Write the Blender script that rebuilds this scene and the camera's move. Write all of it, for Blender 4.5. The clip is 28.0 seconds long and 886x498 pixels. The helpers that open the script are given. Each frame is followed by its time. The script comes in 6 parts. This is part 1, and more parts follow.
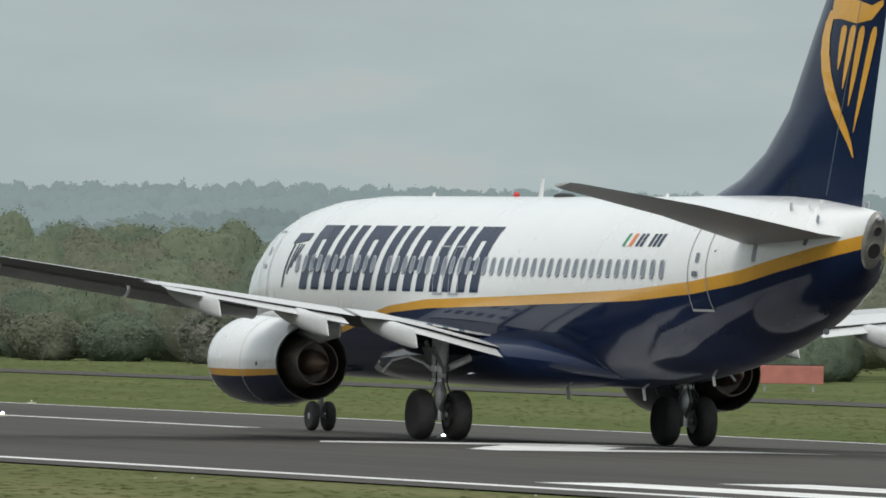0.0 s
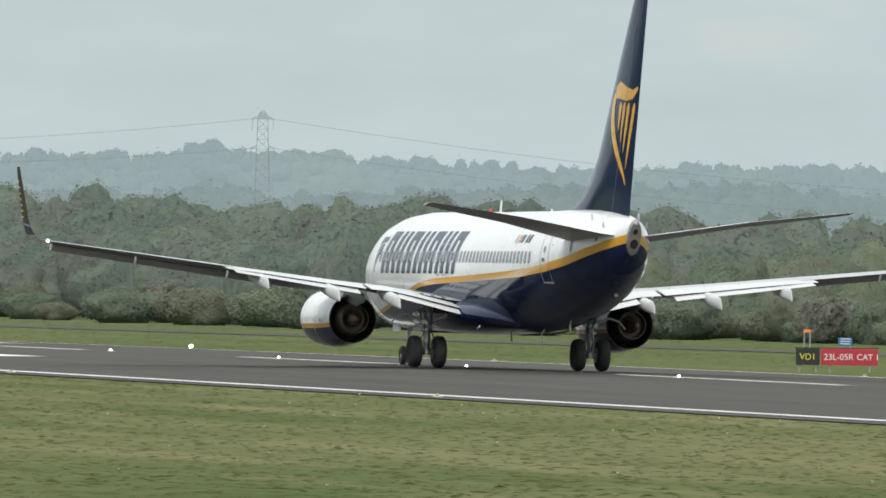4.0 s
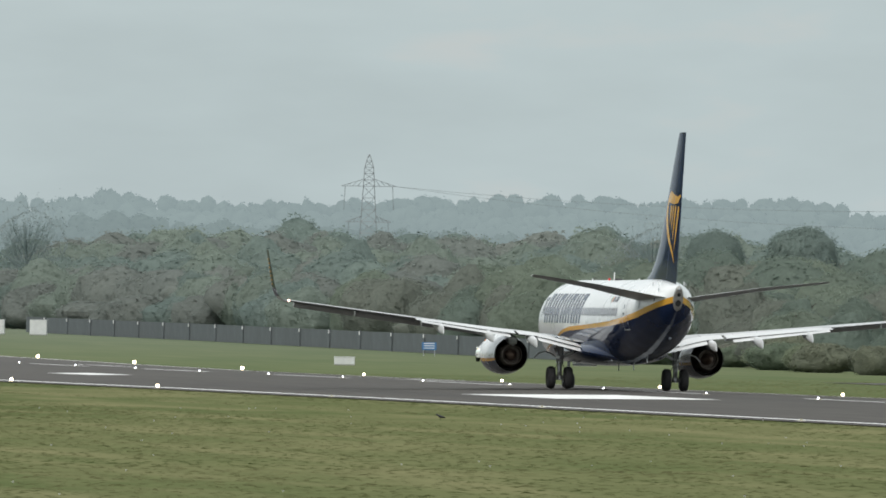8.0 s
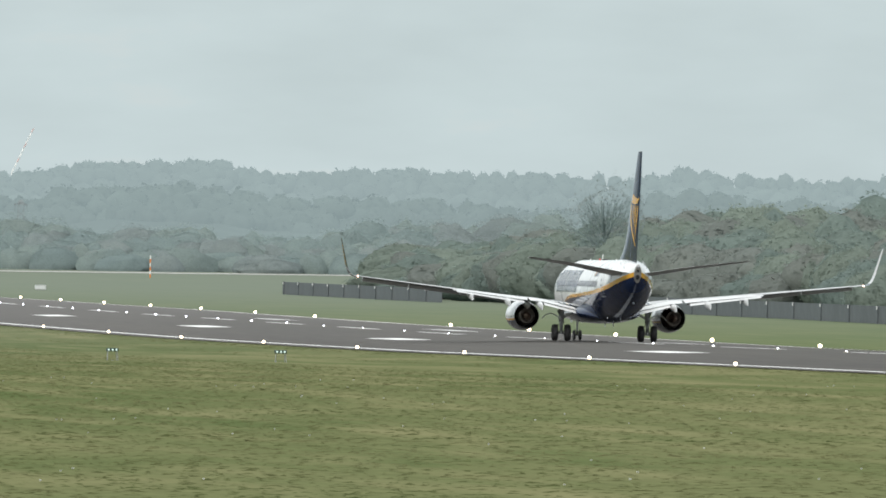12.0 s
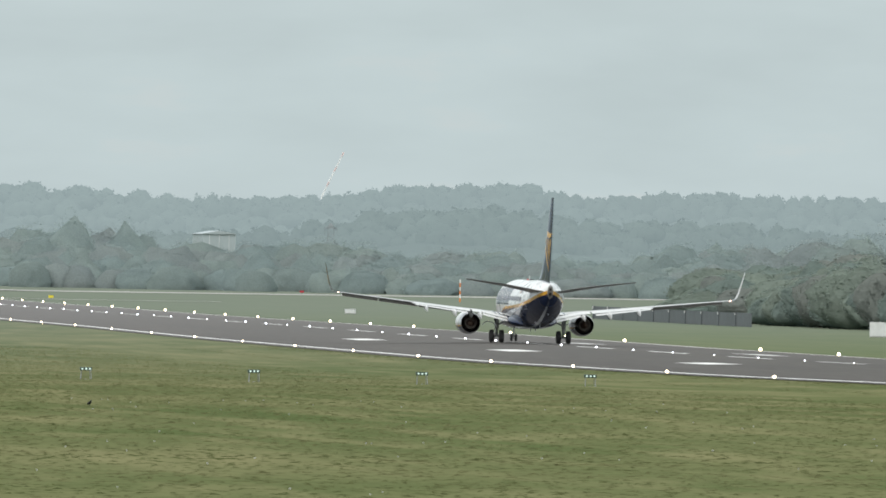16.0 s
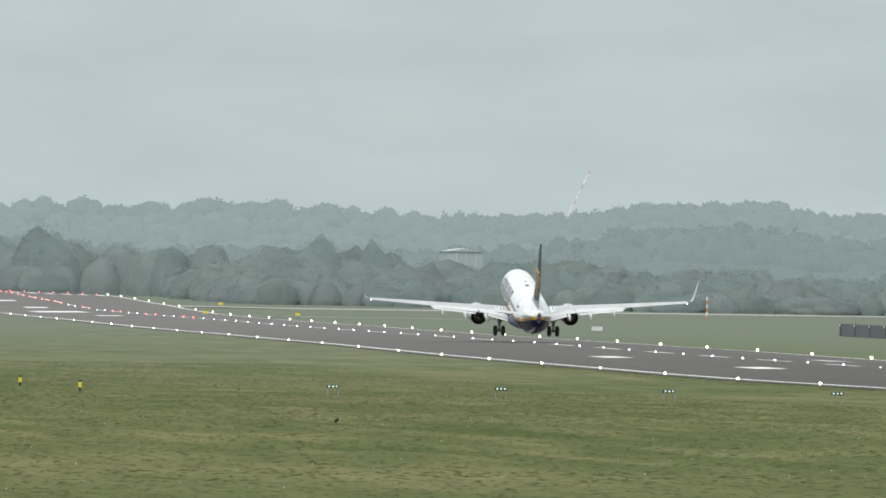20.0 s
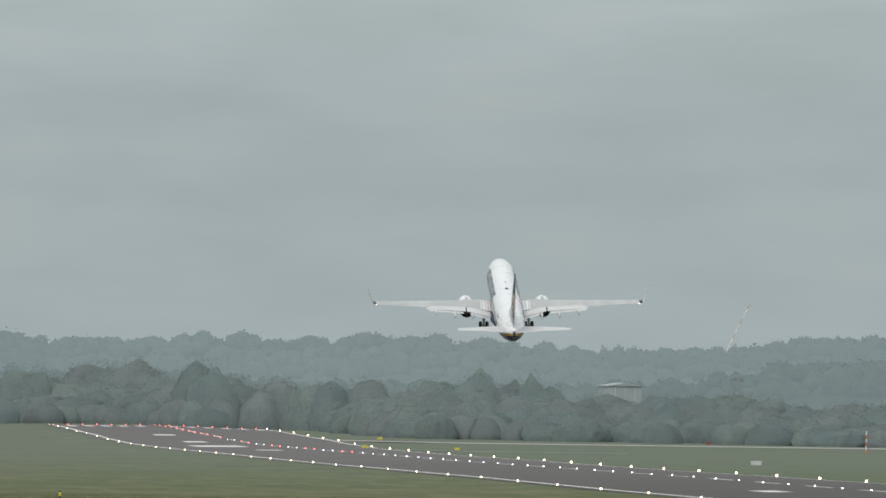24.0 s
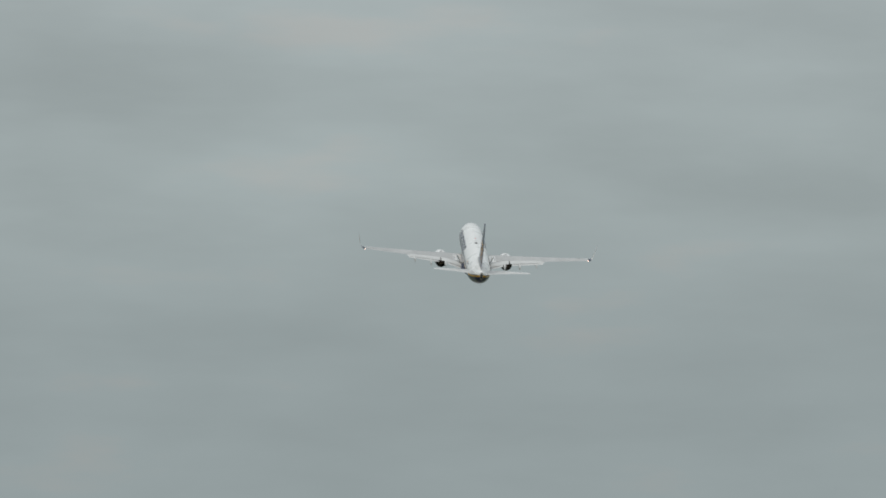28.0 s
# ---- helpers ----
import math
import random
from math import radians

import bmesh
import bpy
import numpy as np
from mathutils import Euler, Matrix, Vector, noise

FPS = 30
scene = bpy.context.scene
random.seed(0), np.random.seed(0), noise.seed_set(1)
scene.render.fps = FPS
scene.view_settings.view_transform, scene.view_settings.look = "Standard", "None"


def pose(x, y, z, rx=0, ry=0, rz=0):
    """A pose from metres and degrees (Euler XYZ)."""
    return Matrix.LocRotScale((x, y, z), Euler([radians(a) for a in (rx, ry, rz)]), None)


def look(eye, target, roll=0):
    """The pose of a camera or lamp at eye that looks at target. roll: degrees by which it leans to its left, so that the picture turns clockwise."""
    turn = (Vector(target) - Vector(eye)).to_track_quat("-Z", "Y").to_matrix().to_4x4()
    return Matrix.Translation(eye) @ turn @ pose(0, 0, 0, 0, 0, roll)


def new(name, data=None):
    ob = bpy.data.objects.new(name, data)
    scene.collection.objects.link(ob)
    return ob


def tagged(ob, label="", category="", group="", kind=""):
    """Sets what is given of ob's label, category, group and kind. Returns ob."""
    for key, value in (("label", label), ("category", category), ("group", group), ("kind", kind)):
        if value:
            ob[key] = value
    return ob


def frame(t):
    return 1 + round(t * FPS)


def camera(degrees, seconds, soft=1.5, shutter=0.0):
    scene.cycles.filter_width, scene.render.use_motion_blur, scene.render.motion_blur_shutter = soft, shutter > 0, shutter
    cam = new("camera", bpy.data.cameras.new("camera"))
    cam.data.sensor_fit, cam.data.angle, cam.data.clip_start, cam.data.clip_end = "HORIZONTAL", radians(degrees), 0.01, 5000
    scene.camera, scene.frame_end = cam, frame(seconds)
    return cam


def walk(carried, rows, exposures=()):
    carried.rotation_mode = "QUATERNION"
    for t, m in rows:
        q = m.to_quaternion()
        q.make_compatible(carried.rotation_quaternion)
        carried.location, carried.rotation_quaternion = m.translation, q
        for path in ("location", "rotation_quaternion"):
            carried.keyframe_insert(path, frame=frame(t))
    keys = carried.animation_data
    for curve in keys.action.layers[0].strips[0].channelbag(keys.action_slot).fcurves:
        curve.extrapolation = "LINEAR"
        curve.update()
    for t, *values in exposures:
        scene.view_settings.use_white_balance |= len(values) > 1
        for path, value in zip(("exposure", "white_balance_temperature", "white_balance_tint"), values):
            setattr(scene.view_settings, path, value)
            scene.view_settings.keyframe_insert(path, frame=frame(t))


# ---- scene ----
EYE = (0.0, 0.0, 4.16)
cam = camera(3.553, 28.0, soft=1.7)


def aim(pan, tilt, lean):
    """Camera pose from a bearing right of +Y, an elevation and a lean, in degrees."""
    return pose(*EYE, 90 + tilt, 0, -pan) @ pose(0, 0, 0, 0, 0, lean)


PATH = [
    (0, 20.509, 0.031, 0.88), (0.5, 19.148, -0.042, 0.85), (1, 18.025, 0.173, 0.94), (1.5, 17.106, -0.169, 0.86),
    (2, 16.235, 0.026, 0.89), (2.5, 15.254, 0.026, 0.84), (4.5, 12.287, 0.036, 0.78), (5, 11.679, 0.050, 0.92),
    (5.5, 11.220, 0.090, 0.81), (6, 10.428, 0.160, 0.80), (6.5, 9.729, 0.214, 0.80), (7, 9.323, 0.365, 0.96),
    (7.5, 8.907, 0.465, 0.76), (8, 8.458, 0.223, 0.90), (8.5, 8.334, 0.182, 0.79), (9, 7.993, 0.100, 0.86),
    (9.5, 7.828, 0.021, 0.83), (10, 7.691, 0.010, 0.86), (10.5, 6.990, 0.533, 0.82), (11, 6.621, 0.285, 0.83),
    (11.5, 6.615, 0.059, 0.79), (12, 6.143, 0.101, 0.76), (12.5, 6.053, 0.106, 0.83), (13, 5.918, 0.266, 0.98),
    (13.5, 5.759, 0.182, 0.85), (15.5, 5.183, 0.218, 0.85), (16, 4.899, 0.181, 0.85), (16.5, 4.927, 0.183, 0.85),
    (17, 4.740, 0.193, 0.83), (17.5, 4.565, 0.218, 0.85), (18, 4.445, 0.226, 0.82), (18.5, 4.321, 0.178, 0.84),
    (19, 4.173, 0.175, 0.79), (19.5, 4.078, 0.185, 0.83), (20, 3.908, 0.237, 0.82), (20.5, 3.664, 0.414, 0.83),
    (22.5, 3.526, 0.338, 0.84), (23, 3.479, 0.469, 0.95), (23.5, 3.386, 0.655, 0.87), (24, 3.262, 0.767, 0.81),
    (24.5, 3.179, 0.893, 0.86), (25, 3.113, 0.998, 0.86), (25.5, 3.062, 1.100, 0.81), (26, 2.712, 1.569, 0.78),
    (26.5, 2.703, 1.666, 0.80), (27, 2.903, 1.631, 0.86), (27.5, 2.845, 1.607, 0.86), (28, 2.862, 1.702, 0.84),
]
EXPO = [(0, 0.12), (1, 0.1), (2, 0.24), (5, 0.52), (6.5, 0.52), (8, 0.33), (9, 0.48), (10, 0.72), (11, 0.34), (12, 0.58), (13, 0.53), (17, 0.48), (18.5, 0.46), (20, 0.4), (23, 0.05), (24, -0.08), (25, -0.2), (26, -0.3), (28, -0.38)]
walk(cam, [(t, aim(p, e, r)) for t, p, e, r in PATH], EXPO)

# ---- light: an overcast sky and a wide, weak sun ----
world = bpy.data.worlds.new("overcast")
scene.world = world
world.use_nodes = True
wn, wl = world.node_tree.nodes, world.node_tree.links
wn.clear()
w_out, w_bg = wn.new("ShaderNodeOutputWorld"), wn.new("ShaderNodeBackground")
w_sky = wn.new("ShaderNodeTexSky")
w_sky.sky_type, w_sky.sun_disc = "NISHITA", False
w_sky.sun_elevation, w_sky.sun_rotation = radians(48), radians(200)
w_sky.air_density, w_sky.dust_density = 1.0, 6.0
w_co, w_sep = wn.new("ShaderNodeTexCoord"), wn.new("ShaderNodeSeparateXYZ")
w_ramp = wn.new("ShaderNodeValToRGB")
w_ramp.color_ramp.interpolation = "EASE"
els = w_ramp.color_ramp.elements
els[0].position, els[0].color = 0.0, (0.405, 0.475, 0.485, 1)
els[1].position, els[1].color = 1.0, (1.05, 1.10, 1.12, 1)
for pos, col in ((0.010, (0.408, 0.477, 0.486, 1)), (0.020, (0.412, 0.480, 0.489, 1)), (0.034, (0.468, 0.540, 0.546, 1)), (0.06, (0.50, 0.565, 0.575, 1)), (0.3, (0.62, 0.68, 0.70, 1))):
    e = els.new(pos)
    e.color = col
w_map = wn.new("ShaderNodeMapping")
w_map.inputs["Scale"].default_value = (55, 55, 190)
w_noise = wn.new("ShaderNodeTexNoise")
w_noise.inputs["Scale"].default_value, w_noise.inputs["Detail"].default_value = 1.0, 5
w_cloud = wn.new("ShaderNodeMapRange")
w_cloud.inputs["From Min"].default_value, w_cloud.inputs["From Max"].default_value = 0.3, 0.7
w_cloud.inputs["To Min"].default_value, w_cloud.inputs["To Max"].default_value = 0.95, 1.05
# broader banks of cloud higher up, a few of them faintly rosy
w_map2, w_bank, w_high, w_amp, w_tone = (wn.new("ShaderNode" + k) for k in ("Mapping", "TexNoise", "MapRange", "MapRange", "Math"))
w_map2.inputs["Scale"].default_value, w_map2.inputs["Location"].default_value = (26, 26, 120), (3.1, 0.4, 0.0)
w_bank.inputs["Scale"].default_value, w_bank.inputs["Detail"].default_value = 1.0, 7
w_high.inputs["From Min"].default_value, w_high.inputs["From Max"].default_value = 0.020, 0.034
w_amp.inputs["From Min"].default_value, w_amp.inputs["From Max"].default_value = 0.35, 0.65
w_amp.inputs["To Min"].default_value, w_amp.inputs["To Max"].default_value = -0.07, 0.07
w_tone.operation = "MULTIPLY_ADD"
w_rose, w_blush = wn.new("ShaderNodeMapRange"), wn.new("ShaderNodeMixRGB")
w_rose.inputs["From Min"].default_value, w_rose.inputs["From Max"].default_value, w_rose.inputs["To Max"].default_value = 0.60, 0.72, 0.9
w_blush.inputs[2].default_value = (1.06, 0.985, 0.96, 1)
w_blush.inputs[1].default_value = (1, 1, 1, 1)
w_mul2, w_mul3 = wn.new("ShaderNodeMixRGB"), wn.new("ShaderNodeMixRGB")
for m in (w_mul2, w_mul3):
    m.blend_type, m.inputs[0].default_value = "MULTIPLY", 1.0
w_mul = wn.new("ShaderNodeMixRGB")
w_mul.blend_type, w_mul.inputs[0].default_value = "MULTIPLY", 1.0
w_s = wn.new("ShaderNodeMixRGB")
w_s.blend_type, w_s.inputs[0].default_value = "MULTIPLY", 1.0
w_s.inputs[2].default_value = (0.1, 0.1, 0.1, 1)
w_mix = wn.new("ShaderNodeMixRGB")
w_mix.inputs[0].default_value = 0.92
wl.new(w_co.outputs["Generated"], w_sep.inputs[0])
wl.new(w_sep.outputs["Z"], w_ramp.inputs[0])
wl.new(w_co.outputs["Generated"], w_map.inputs[0])
wl.new(w_map.outputs[0], w_noise.inputs["Vector"])
wl.new(w_noise.outputs["Fac"], w_cloud.inputs["Value"])
wl.new(w_ramp.outputs[0], w_mul.inputs[1])
wl.new(w_cloud.outputs[0], w_mul.inputs[2])
wl.new(w_sky.outputs[0], w_s.inputs[1])
wl.new(w_s.outputs[0], w_mix.inputs[1])
wl.new(w_co.outputs["Generated"], w_map2.inputs[0])
wl.new(w_map2.outputs[0], w_bank.inputs["Vector"])
wl.new(w_bank.outputs["Fac"], w_amp.inputs["Value"])
wl.new(w_sep.outputs["Z"], w_high.inputs["Value"])
wl.new(w_amp.outputs[0], w_tone.inputs[0])
wl.new(w_high.outputs[0], w_tone.inputs[1])
w_tone.inputs[2].default_value = 1.0
wl.new(w_noise.outputs["Fac"], w_rose.inputs["Value"])
wl.new(w_rose.outputs[0], w_blush.inputs[0])
wl.new(w_mul.outputs[0], w_mul2.inputs[1])
wl.new(w_tone.outputs[0], w_mul2.inputs[2])
wl.new(w_mul2.outputs[0], w_mul3.inputs[1])
wl.new(w_blush.outputs[0], w_mul3.inputs[2])
wl.new(w_mul3.outputs[0], w_mix.inputs[2])
wl.new(w_mix.outputs[0], w_bg.inputs["Color"])
wl.new(w_bg.outputs[0], w_out.inputs["Surface"])
w_bg.inputs["Strength"].default_value = 1.0
sun_data = bpy.data.lights.new("sun", "SUN")
sun_data.energy, sun_data.angle, sun_data.color = 1.2, radians(25), (1.0, 0.97, 0.92)
sun = new("sun", sun_data)
sun.matrix_world = look((-300, -400, 600), (0, 0, 0))


# ---- materials ----
def material(name, base, rough=0.6, metal=0.0, vary=0.15, scale=4.0, fine=60.0, bump=0.0, coat=0.0, second=None, rand=0.0, stretch=(1, 1, 1), glow=None, ior=1.5, translucent=0.0, spec=0.5, depth=0.05):
    """A procedural surface: two scales of noise on the base colour, roughness wear and fine relief."""
    m = bpy.data.materials.new(name)
    m.use_nodes = True
    n, l = m.node_tree.nodes, m.node_tree.links
    b = n["Principled BSDF"]
    b.inputs["Roughness"].default_value, b.inputs["Metallic"].default_value = rough, metal
    b.inputs["Coat Weight"].default_value, b.inputs["IOR"].default_value = coat, ior
    b.inputs["Coat Roughness"].default_value = 0.06
    b.inputs["Specular IOR Level"].default_value = spec
    co, mp = n.new("ShaderNodeTexCoord"), n.new("ShaderNodeMapping")
    mp.inputs["Scale"].default_value = stretch
    l.new(co.outputs["Object"], mp.inputs[0])
    big, small = n.new("ShaderNodeTexNoise"), n.new("ShaderNodeTexNoise")
    big.inputs["Scale"].default_value, big.inputs["Detail"].default_value = scale, 5
    small.inputs["Scale"].default_value, small.inputs["Detail"].default_value = fine, 4
    l.new(mp.outputs[0], big.inputs["Vector"])
    l.new(mp.outputs[0], small.inputs["Vector"])
    ramp = n.new("ShaderNodeMixRGB")
    hi = second or [min(1, c * (1 + vary)) for c in base]
    lo = [c * (1 - vary) for c in base] if not second else base
    ramp.inputs[1].default_value, ramp.inputs[2].default_value = (*lo, 1), (*hi, 1)
    rng = n.new("ShaderNodeMapRange")
    rng.inputs["From Min"].default_value, rng.inputs["From Max"].default_value = 0.3, 0.7
    l.new(big.outputs["Fac"], rng.inputs["Value"])
    l.new(rng.outputs[0], ramp.inputs[0])
    last = ramp.outputs[0]
    mul = n.new("ShaderNodeMixRGB")
    mul.blend_type, mul.inputs[0].default_value = "MULTIPLY", 1.0
    r2 = n.new("ShaderNodeMapRange")
    r2.inputs["From Min"].default_value, r2.inputs["From Max"].default_value = 0.3, 0.7
    r2.inputs["To Min"].default_value, r2.inputs["To Max"].default_value = 1 - vary * 0.7, 1 + vary * 0.7
    l.new(small.outputs["Fac"], r2.inputs["Value"])
    l.new(last, mul.inputs[1])
    l.new(r2.outputs[0], mul.inputs[2])
    last = mul.outputs[0]
    if rand:
        oi, hsv = n.new("ShaderNodeObjectInfo"), n.new("ShaderNodeHueSaturation")
        r3, r4 = n.new("ShaderNodeMapRange"), n.new("ShaderNodeMapRange")
        r3.inputs["To Min"].default_value, r3.inputs["To Max"].default_value = 1 - rand, 1 + rand
        r4.inputs["To Min"].default_value, r4.inputs["To Max"].default_value = 0.5 - rand * 0.1, 0.5 + rand * 0.06
        geo = n.new("ShaderNodeNewGeometry")
        add = n.new("ShaderNodeMath")
        add.operation = "FRACT"
        a2 = n.new("ShaderNodeMath")
        a2.operation = "ADD"
        l.new(oi.outputs["Random"], a2.inputs[0])
        l.new(geo.outputs["Random Per Island"], a2.inputs[1])
        l.new(a2.outputs[0], add.inputs[0])
        l.new(add.outputs[0], r3.inputs["Value"])
        l.new(oi.outputs["Random"], r4.inputs["Value"])
        l.new(r3.outputs[0], hsv.inputs["Value"])
        l.new(r4.outputs[0], hsv.inputs["Hue"])
        l.new(last, hsv.inputs["Color"])
        last = hsv.outputs[0]
    l.new(last, b.inputs["Base Color"])
    r5 = n.new("ShaderNodeMapRange")
    r5.inputs["To Min"].default_value, r5.inputs["To Max"].default_value = max(0.02, rough * 0.8), min(1, rough * 1.2)
    l.new(big.outputs["Fac"], r5.inputs["Value"])
    l.new(r5.outputs[0], b.inputs["Roughness"])
    if bump:
        bp = n.new("ShaderNodeBump")
        bp.inputs["Strength"].default_value = bump
        bp.inputs["Distance"].default_value = depth
        l.new(small.outputs["Fac"], bp.inputs["Height"])
        l.new(bp.outputs[0], b.inputs["Normal"])
    if translucent:
        tr, mx = n.new("ShaderNodeBsdfTranslucent"), n.new("ShaderNodeMixShader")
        mx.inputs[0].default_value = translucent
        l.new(last, tr.inputs["Color"])
        l.new(b.outputs[0], mx.inputs[1])
        l.new(tr.outputs[0], mx.inputs[2])
        l.new(mx.outputs[0], n["Material Output"].inputs["Surface"])
    if glow:
        b.inputs["Emission Color"].default_value = (*glow[:3], 1)
        b.inputs["Emission Strength"].default_value = glow[3]
        m.cycles.emission_sampling = "NONE"
    return m


WHITE = material("white_paint", (0.80, 0.81, 0.80), 0.28, vary=0.03, scale=0.35, fine=9, coat=0.5)
BLUE = material("navy_paint", (0.010, 0.020, 0.056), 0.09, vary=0.12, scale=0.4, fine=6, spec=0.16)
YELLOW = material("amber_paint", (0.72, 0.36, 0.035), 0.25, vary=0.05, scale=0.6, fine=8, coat=0.5)
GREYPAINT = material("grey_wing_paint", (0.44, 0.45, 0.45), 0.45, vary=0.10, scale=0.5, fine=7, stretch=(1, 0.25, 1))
# wing grey darkened to paint in the shade below; the gear doors share it
SHADED_GREY = material("shaded_wing_grey", (0.15, 0.155, 0.16), 0.5, vary=0.2, scale=0.6, fine=7, spec=0.3)
METAL = material("bare_metal", (0.45, 0.45, 0.45), 0.38, 0.9, vary=0.2, scale=2, fine=20)
DARKMETAL = material("scorched_metal", (0.09, 0.085, 0.08), 0.45, 0.8, vary=0.35, scale=2.5, fine=20)
LEGPAINT = material("gear_grey", (0.52, 0.53, 0.53), 0.45, 0.2, vary=0.2, scale=6, fine=30)
TYRE = material("tyre_rubber", (0.034, 0.033, 0.033), 0.85, vary=0.3, scale=6, fine=40, bump=0.2)
BLACKHOLE = material("matt_black", (0.022, 0.022, 0.022), 0.8, vary=0.3)
PANE = material("dark_pane", (0.16, 0.19, 0.23), 0.12, vary=0.15, scale=2)
SEAL = material("seal_grey", (0.30, 0.32, 0.35), 0.5, vary=0.1)
GRASS = material("grass", (0.080, 0.104, 0.042), 0.95, vary=0.22, scale=0.045, fine=1.6, second=(0.148, 0.150, 0.074), bump=0.3, stretch=(1, 0.35, 1), spec=0.0)
# dry swaths left by the mower, drawn out along the runway
n, l = GRASS.node_tree.nodes, GRASS.node_tree.links
swath, co, mp, rng_, mix = (n.new("ShaderNode" + k) for k in ("TexNoise", "TexCoord", "Mapping", "MapRange", "MixRGB"))
mp.inputs["Scale"].default_value = (0.30, 0.028, 1)
swath.inputs["Scale"].default_value, swath.inputs["Detail"].default_value = 1.0, 6
rng_.inputs["From Min"].default_value, rng_.inputs["From Max"].default_value, rng_.inputs["To Max"].default_value = 0.47, 0.70, 0.85
l.new(co.outputs["Object"], mp.inputs[0])
l.new(mp.outputs[0], swath.inputs["Vector"])
l.new(swath.outputs["Fac"], rng_.inputs["Value"])
l.new(rng_.outputs[0], mix.inputs[0])
turf = n["Principled BSDF"].inputs["Base Color"].links[0].from_socket
l.new(turf, mix.inputs[1])
mix.inputs[2].default_value = (0.180, 0.174, 0.090, 1)
l.new(mix.outputs[0], n["Principled BSDF"].inputs["Base Color"])
TUFT = material("grass_tuft", (0.094, 0.120, 0.045), 0.95, vary=0.2, scale=0.06, fine=2.0, second=(0.165, 0.163, 0.078), rand=0.12, translucent=0.5, spec=0.0)
# greener grass beyond the runway; towards its far end haze is painted in as grey
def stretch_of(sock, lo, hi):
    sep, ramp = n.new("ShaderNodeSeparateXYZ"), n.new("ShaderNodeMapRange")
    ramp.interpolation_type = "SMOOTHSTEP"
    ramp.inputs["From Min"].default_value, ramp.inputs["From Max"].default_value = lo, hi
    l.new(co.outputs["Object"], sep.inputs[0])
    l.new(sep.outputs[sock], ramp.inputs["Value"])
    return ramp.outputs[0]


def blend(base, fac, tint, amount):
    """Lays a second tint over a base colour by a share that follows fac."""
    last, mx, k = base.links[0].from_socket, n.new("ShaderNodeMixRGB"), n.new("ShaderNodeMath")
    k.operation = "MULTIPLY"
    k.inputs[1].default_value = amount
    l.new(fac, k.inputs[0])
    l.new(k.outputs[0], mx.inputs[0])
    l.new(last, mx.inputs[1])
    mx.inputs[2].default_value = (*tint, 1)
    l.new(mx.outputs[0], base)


blend(n["Principled BSDF"].inputs["Base Color"], stretch_of("X", 134, 141), (0.098, 0.128, 0.052), 0.6)
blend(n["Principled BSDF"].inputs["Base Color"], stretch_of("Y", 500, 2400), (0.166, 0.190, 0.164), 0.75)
ASPHALT = material("asphalt", (0.056, 0.052, 0.047), 0.9, vary=0.25, scale=0.22, fine=3.0, second=(0.084, 0.078, 0.070), stretch=(1, 0.03, 1), bump=0.1, spec=0.12)
n, l = ASPHALT.node_tree.nodes, ASPHALT.node_tree.links
co = n.new("ShaderNodeTexCoord")
# distance haze painted into the asphalt as a paler tint along the runway
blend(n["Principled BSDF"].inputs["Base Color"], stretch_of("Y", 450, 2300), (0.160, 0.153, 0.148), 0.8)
CONCRETE = material("pale_concrete", (0.33, 0.32, 0.30), 0.85, vary=0.2, scale=0.1, fine=2.0, stretch=(0.2, 1, 1))
MARK = material("runway_paint", (0.70, 0.70, 0.68), 0.8, spec=0.2, vary=0.14, scale=0.5, fine=8, stretch=(1, 0.2, 1))
VERGE = material("pale_verge", (0.20, 0.19, 0.15), 0.9, vary=0.3, scale=0.4, fine=4)


# ---- mesh helpers ----
def mesh_of(name, verts, faces, mat, smooth=False):
    me = bpy.data.meshes.new(name)
    me.from_pydata([tuple(v) for v in verts], [], [tuple(f) for f in faces])
    me.materials.append(mat)
    if smooth:
        me.shade_smooth()
    me.update()
    return me


def solid(name, me, parent=None, m=None, label=""):
    ob = new(name, me)
    if parent:
        ob.parent = parent
    if m is not None:
        ob.matrix_basis = m
    return tagged(ob, label)


def part(name, bm, mat, parent, label="", m=None, smooth=False):
    me = bpy.data.meshes.new(name)
    bmesh.ops.recalc_face_normals(bm, faces=bm.faces)
    bm.to_mesh(me)
    bm.free()
    me.materials.append(mat)
    if smooth:
        me.shade_smooth()
    return solid(name, me, parent, m, label)


def box_bm(sx, sy, sz, x=0, y=0, z=0, bevel=0.0, bm=None, m=None):
    """A bevelled box centred on x, y with its foot at z."""
    own = bmesh.new()
    bmesh.ops.create_cube(own, size=1, matrix=Matrix.Translation((x, y, z + sz / 2)) @ Matrix.Diagonal((sx, sy, sz, 1)))
    if bevel:
        bmesh.ops.bevel(own, geom=own.edges[:], offset=bevel, segments=2, affect="EDGES", profile=0.6)
    if m is not None:
        own.transform(m)
    return merge(bm, own)


def merge(bm, own):
    if bm is None:
        return own
    me = bpy.data.meshes.new("tmp")
    own.to_mesh(me)
    own.free()
    bm.from_mesh(me)
    bpy.data.meshes.remove(me)
    return bm


def rod_bm(a, b, r0, r1=None, seg=10, bm=None):
    """A tapered rod from a to b."""
    a, b = Vector(a), Vector(b)
    own = bmesh.new()
    d = b - a
    m = Matrix.Translation((a + b) / 2) @ d.to_track_quat("Z", "Y").to_matrix().to_4x4()
    bmesh.ops.create_cone(own, cap_ends=True, segments=seg, radius1=r0, radius2=r0 if r1 is None else r1, depth=d.length, matrix=m)
    return merge(bm, own)


